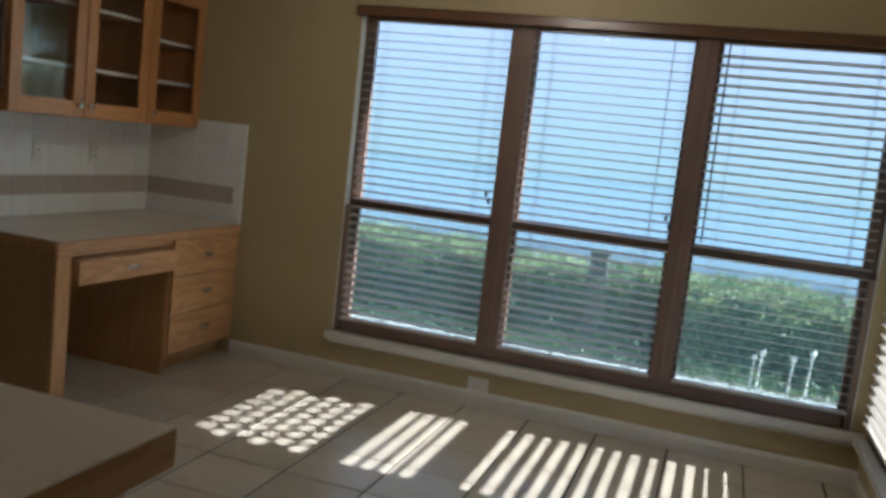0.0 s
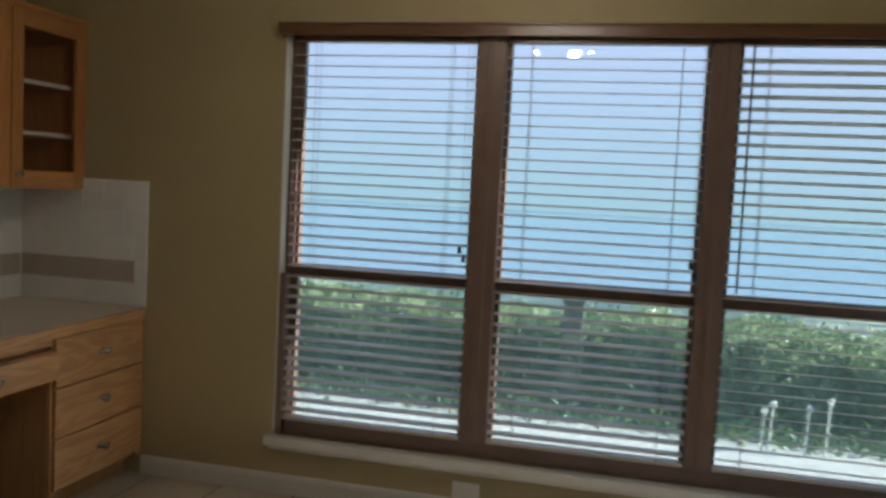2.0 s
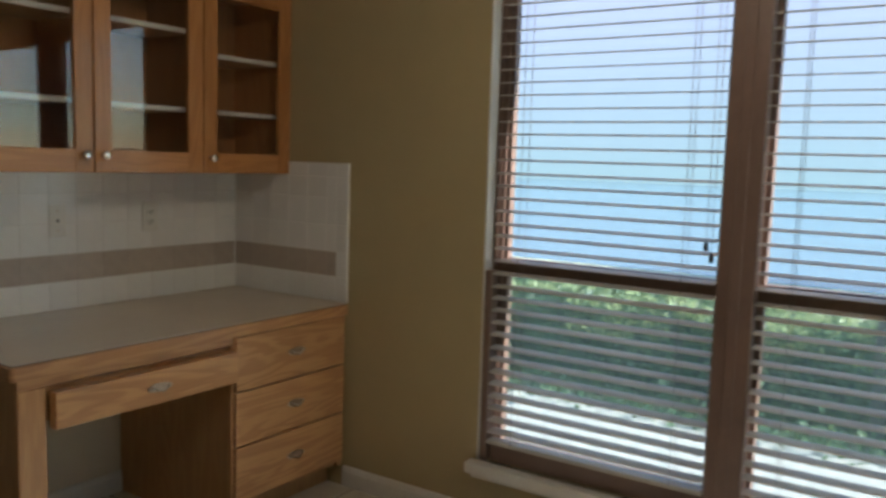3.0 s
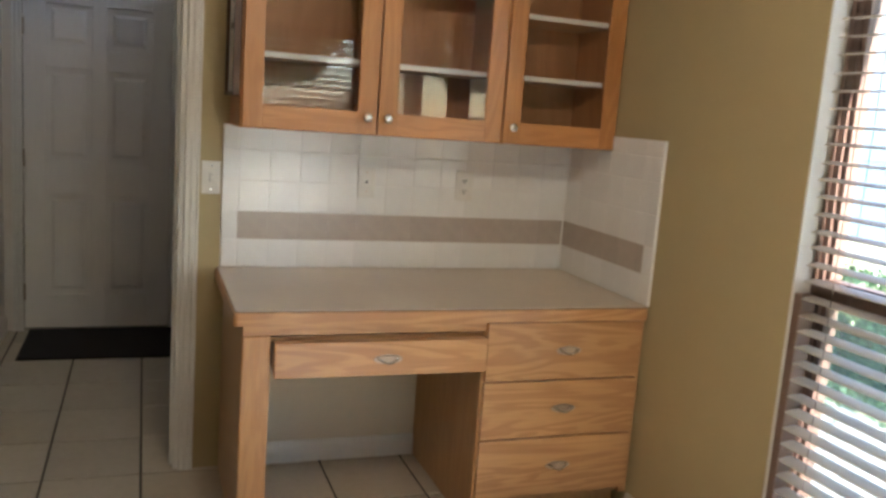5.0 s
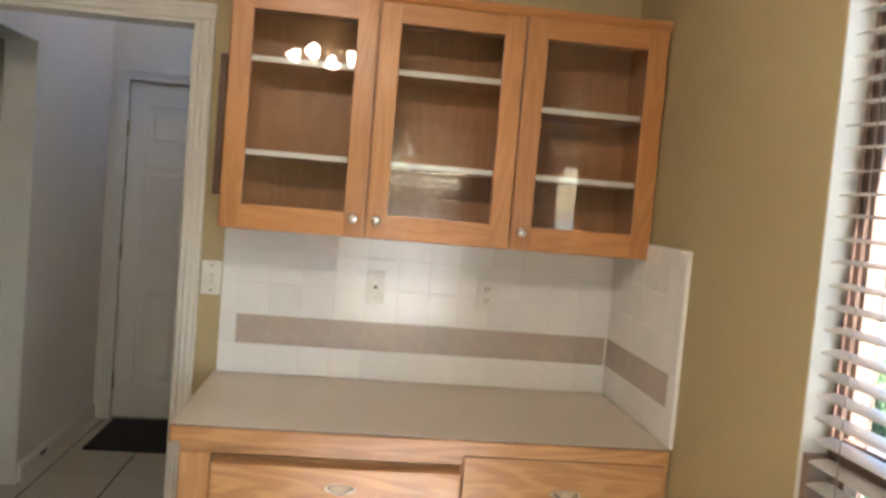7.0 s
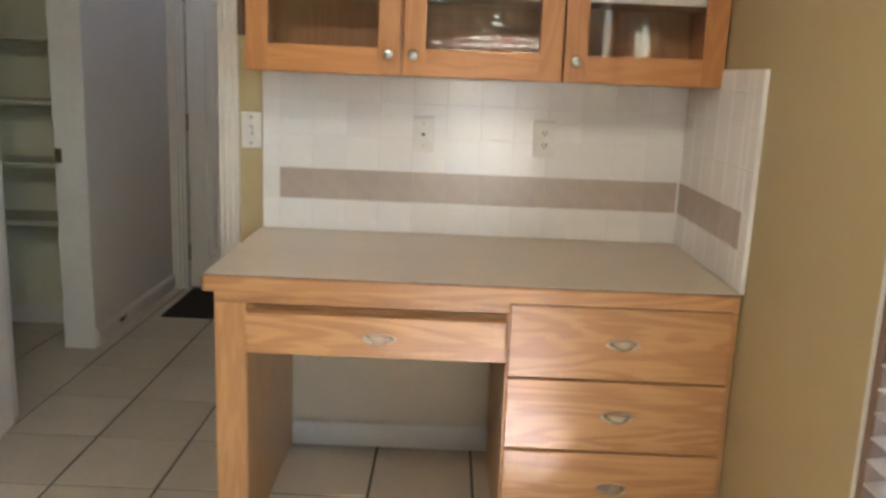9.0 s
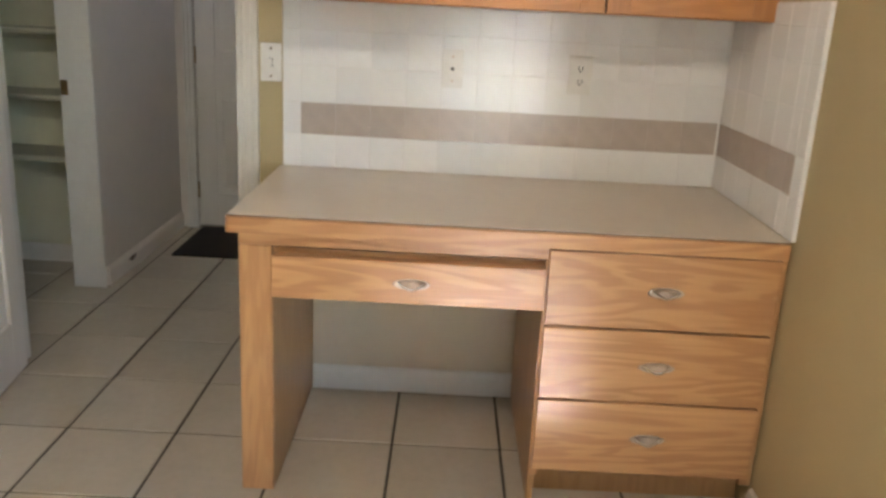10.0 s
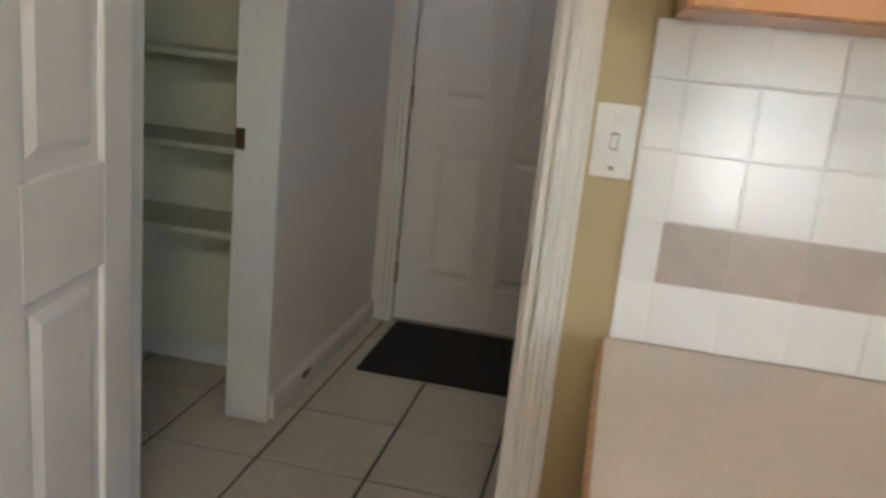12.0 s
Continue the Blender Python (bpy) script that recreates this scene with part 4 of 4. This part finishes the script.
def leaves(name, spots, size, parent, seed, material=None):
    bm = bmesh.new()
    leaf_cloud(bm, spots, size, random.Random(seed))
    ob = part(name, bm, material or M_LEAF, parent)
    ob["kind"] = "stuff"
    return ob


rng = random.Random(5)
hedge = thing("hedge", (2.5, 2.9, -0.12), "dense clipped green hedge with sunlight painted on its top", "hedge")
# Dark filler box; its colour stands in for shade between the leaves.
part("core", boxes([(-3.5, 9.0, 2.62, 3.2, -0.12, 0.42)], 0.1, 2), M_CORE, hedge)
spots = []
for i in range(52000):
    x = rng.uniform(-3.6, 9.1)
    wob = 0.03 * math.sin(x * 2.3) + 0.022 * math.sin(x * 5.1 + 1) + 0.02 * math.sin(x * 13.7)
    if rng.random() < 0.6:
        z = rng.uniform(-0.1, 0.485 + wob)
        spots.append((x, rng.gauss(2.53, 0.05) + wob * 0.5 + 0.05 * math.sin(x * 9 + z * 7), z))
    else:
        spots.append((x, rng.uniform(2.48, 3.3), rng.gauss(0.485 + wob, 0.03) + (0.05 if rng.random() < 0.06 else 0)))
leaves("foliage", spots, 0.024, hedge, 1)
# Pale leaves put the sun's brightness into the colour of the top.
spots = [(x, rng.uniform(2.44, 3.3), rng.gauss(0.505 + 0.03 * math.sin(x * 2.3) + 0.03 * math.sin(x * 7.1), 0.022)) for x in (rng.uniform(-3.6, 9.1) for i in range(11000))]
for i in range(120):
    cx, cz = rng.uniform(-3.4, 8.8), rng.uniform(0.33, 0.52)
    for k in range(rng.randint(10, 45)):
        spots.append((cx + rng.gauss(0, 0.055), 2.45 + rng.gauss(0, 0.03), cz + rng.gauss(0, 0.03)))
leaves("new_growth", spots, 0.022, hedge, 4, M_LEAF_LIT)["label"] = "pale leaves with sunlight painted in along the hedge top"

cover = thing("ground_cover", (2.5, 2.3, -0.12), "low pale green ground cover before the hedge", "plants", kind="stuff")
spots = [(rng.uniform(-3, 8), rng.gauss(2.3, 0.12), -0.11 + abs(rng.gauss(0, 0.07))) for i in range(3500)]
leaves("foliage", spots, 0.035, cover, 2)
for x, h in ((3.60, 0.27), (3.645, 0.31), (3.85, 0.30), (3.965, 0.36)):
    fl = thing("flower_stalk", (x, 2.0, -0.12), "pale flower head on a thin stalk before the hedge", "flower", "flower stalks")
    part("stalk", tube(bmesh.new(), (x, 2.0, -0.12), (x + 0.01, 1.99, -0.12 + h), 0.009, 0.007, seg=6), M_HEAD, fl)
    bm = bmesh.new()
    bmesh.ops.create_icosphere(bm, subdivisions=2, radius=0.02, matrix=Matrix.Translation((x + 0.01, 1.99, -0.11 + h)))
    for v in bm.verts:
        v.co += Vector((rng.uniform(-1, 1), rng.uniform(-1, 1), rng.uniform(-1, 1))) * 0.008
    part("head", bm, M_HEAD, fl)
# Added stand-in for an unidentified blue-grey upright; height fits the camera's view.
for x, top in ((2.39, 0.66),):
    po = thing("garden_post", (x, 2.55, -0.12), "grey post standing in for an unclear upright shape in the hedge", "post", "garden posts")
    part("shaft", boxes([(x - 0.07, x + 0.07, 2.44, 2.58, -0.12, top)], 0.012, 2), M_BARK, po)
    part("cap", boxes([(x - 0.08, x + 0.08, 2.43, 2.59, top, top + 0.02)], 0.006, 2), M_BARK, po)


def tree(x, y, h, crown_z0, crown_z1, rx, ry, n, seed, label, leaf=0.075):
    r = random.Random(seed)
    t = thing("tree", (x, y, -0.12), label, "tree")
    bm = bmesh.new()
    pts = [Vector((x + 0.1 * math.sin(k), y + 0.08 * math.cos(k * 1.3), -0.12 + (h + 0.12) * k / 6)) for k in range(7)]
    for k, (a, b) in enumerate(zip(pts, pts[1:])):
        tube(bm, a, b, 0.16 - 0.018 * k, 0.16 - 0.018 * (k + 1), seg=10)
    tops = []
    for k in range(9):
        a = 6.28 * k / 9 + r.uniform(-0.3, 0.3)
        s = pts[3 + k % 3]
        e = Vector((x + rx * 0.7 * math.cos(a), y + ry * 0.7 * math.sin(a), r.uniform(crown_z0 + 0.3, crown_z1 - 0.5)))
        tube(bm, s, e, 0.06, 0.015, seg=7)
        tops.append(e)
    part("trunk", bm, M_BARK, t)
    spots = []
    clumps = [Vector((x + rx * r.uniform(-1, 1), y + ry * r.uniform(-1, 1), r.uniform(crown_z0 + 0.35, crown_z1))) for k in range(70)] + tops
    clumps = [c for c in clumps if ((c.x - x) / rx) ** 2 + ((c.y - y) / ry) ** 2 < 1.05]
    for k in range(n):
        c = r.choice(clumps)
        p = c + Vector((r.gauss(0, 0.28), r.gauss(0, 0.28), r.gauss(0, 0.2)))
        if p.z > crown_z0:
            spots.append(p)
    leaves("crown", spots, leaf, t, seed)


# The first tree is added; its crown height darkens the window's upper reflection.
tree(20.0, 0.6, 4.8, 2.15, 5.8, 2.6, 7.5, 26000, 11, "broad leafy tree added to darken the view beyond the sunny window", 0.2)
tree(8.6, 9.0, 4.2, 0.7, 5.6, 1.55, 1.4, 14000, 12, "leafy garden tree beyond the corner window")

# roof added out of view along the east side to shade the upper part of the sunny window
porch = thing("porch_roof", (5.1, -3.4, 2.78), "unseen roof added along the house side to block the sun", "porch roof")
part("soffit", boxes([(4.165, 6.05, -7.0, 0.14, 2.78, 2.82)]), M_TRIM, porch)
part("fascia", boxes([(6.05, 6.08, -7.0, 0.14, 2.74, 2.96)], 0.004), M_TRIM, porch)
part("roof", boxes([(4.165, 6.05, -7.0, 0.14, 2.9, 2.94)]), M_BARK, porch)
for y in (-6.8,):
    part("column", boxes([(5.9, 6.02, y, y + 0.12, -0.12, 2.78)], 0.01), M_TRIM, porch)

# ---------------------------------------------------------------- wall tiles
P = 0.1085


def tile_mesh(w, h, ax, material, th=0.008, name="tile"):
    bm = bmesh.new()
    ease = 0.0007 if material is M_BORDER else 0.0016
    if ax == "x":
        box(bm, 0, th, -w / 2, w / 2, -h / 2, h / 2, ease)
    else:
        box(bm, -w / 2, w / 2, -th, 0, -h / 2, h / 2, ease)
    return finish(bm, material, name)


ROWS = [(0.801, 0.906, "w"), (0.906, 1.005, "b"), (1.005, 1.117, "w"), (1.117, 1.227, "w"), (1.227, 1.311, "w")]
splash_w = tagged(part("backsplash", boxes([(0.0005, 0.0108, -1.378, -0.001, 0.802, 1.3125)]), M_GROUT), "white tiled backsplash with a mushroom border, behind the desk", "backsplash", kind="structure")
splash_n = tagged(part("backsplash", boxes([(0.0112, 0.664, -0.0108, -0.0005, 0.802, 1.366)]), M_GROUT), "white tiled backsplash return with a mushroom border", "backsplash", kind="structure")
cache = {}


def lay(parent, ax, u0, u1, z0, z1, material, name="tile"):
    gap = 0.0004 if material is M_BORDER else 0.0021
    w, h = u1 - u0 - gap, z1 - z0 - gap
    key = (ax, round(w, 4), round(h, 4), material.name)
    if key not in cache:
        cache[key] = tile_mesh(w, h, ax, material, name=name)
    u, z = (u0 + u1) / 2, (z0 + z1) / 2
    j = random.uniform(-0.0004, 0.0004)
    piece(name, cache[key], parent, (0.004 + j, u, z) if ax == "x" else (u, -0.004 + j, z))


for z0, z1, kd in ROWS + [(1.311, 1.365, "top")]:
    m = M_BORDER if kd == "b" else M_TILE
    if kd != "top":
        lay(splash_w, "x", -1.377, -1.3215, z0, z1, M_TILE, "edge_tile")
        y = -1.3215
        while y < -0.02:
            lay(splash_w, "x", y, min(y + P, -0.013), z0, z1, m)
            y += P
    x = 0.013
    while x < 0.58:
        lay(splash_n, "y", x, min(x + P, 0.605), z0, z1, m)
        x += P
    lay(splash_n, "y", 0.605, 0.663, z0, z1, M_TILE, "edge_tile")

# ---------------------------------------------------------------- floor tiles
FPX, FP = 0.35, 0.327
bm = bmesh.new()
box(bm, -FPX / 2 + 0.004, FPX / 2 - 0.004, -FP / 2 + 0.004, FP / 2 - 0.004, ZF - 0.01, ZF, 0.0022)
tile_me = finish(bm, M_FLOOR, "tile")
bm = bmesh.new()
box(bm, 0.0005, 0.016, -FP / 2 + 0.004, FP / 2 - 0.004, ZF - 0.01, ZF, 0.0022)
strip_me = finish(bm, M_FLOOR, "tile")
far = []
for i in range(-6, 12):
    for k in range(-3, 18):
        x, y = 0.02 + (i + 0.5) * FPX, -0.653 - (k - 0.5) * FP
        if i == -1 and -4.1 < y < 0 and not (-3.5 < y < -1.3):
            piece("cut_tile", strip_me, floor, (0, y, 0))
        if x < 0 and not (-3.5 < y < -1.3) or x < -1.35 and y < -2.6:
            continue
        if y > 0.1 or y < YS - 0.1 or x > 4.1:
            continue
        if y > -4.1:
            piece("tile", tile_me, floor, (x, y, random.uniform(-0.0006, 0.0006)))
        else:
            far.append((x - FPX / 2 + 0.004, x + FPX / 2 - 0.004, y - FP / 2 + 0.004, y + FP / 2 - 0.004, ZF - 0.01, ZF))
ob = part("far_tiles", boxes(far), M_FLOOR, floor)
ob["kind"] = "stuff"
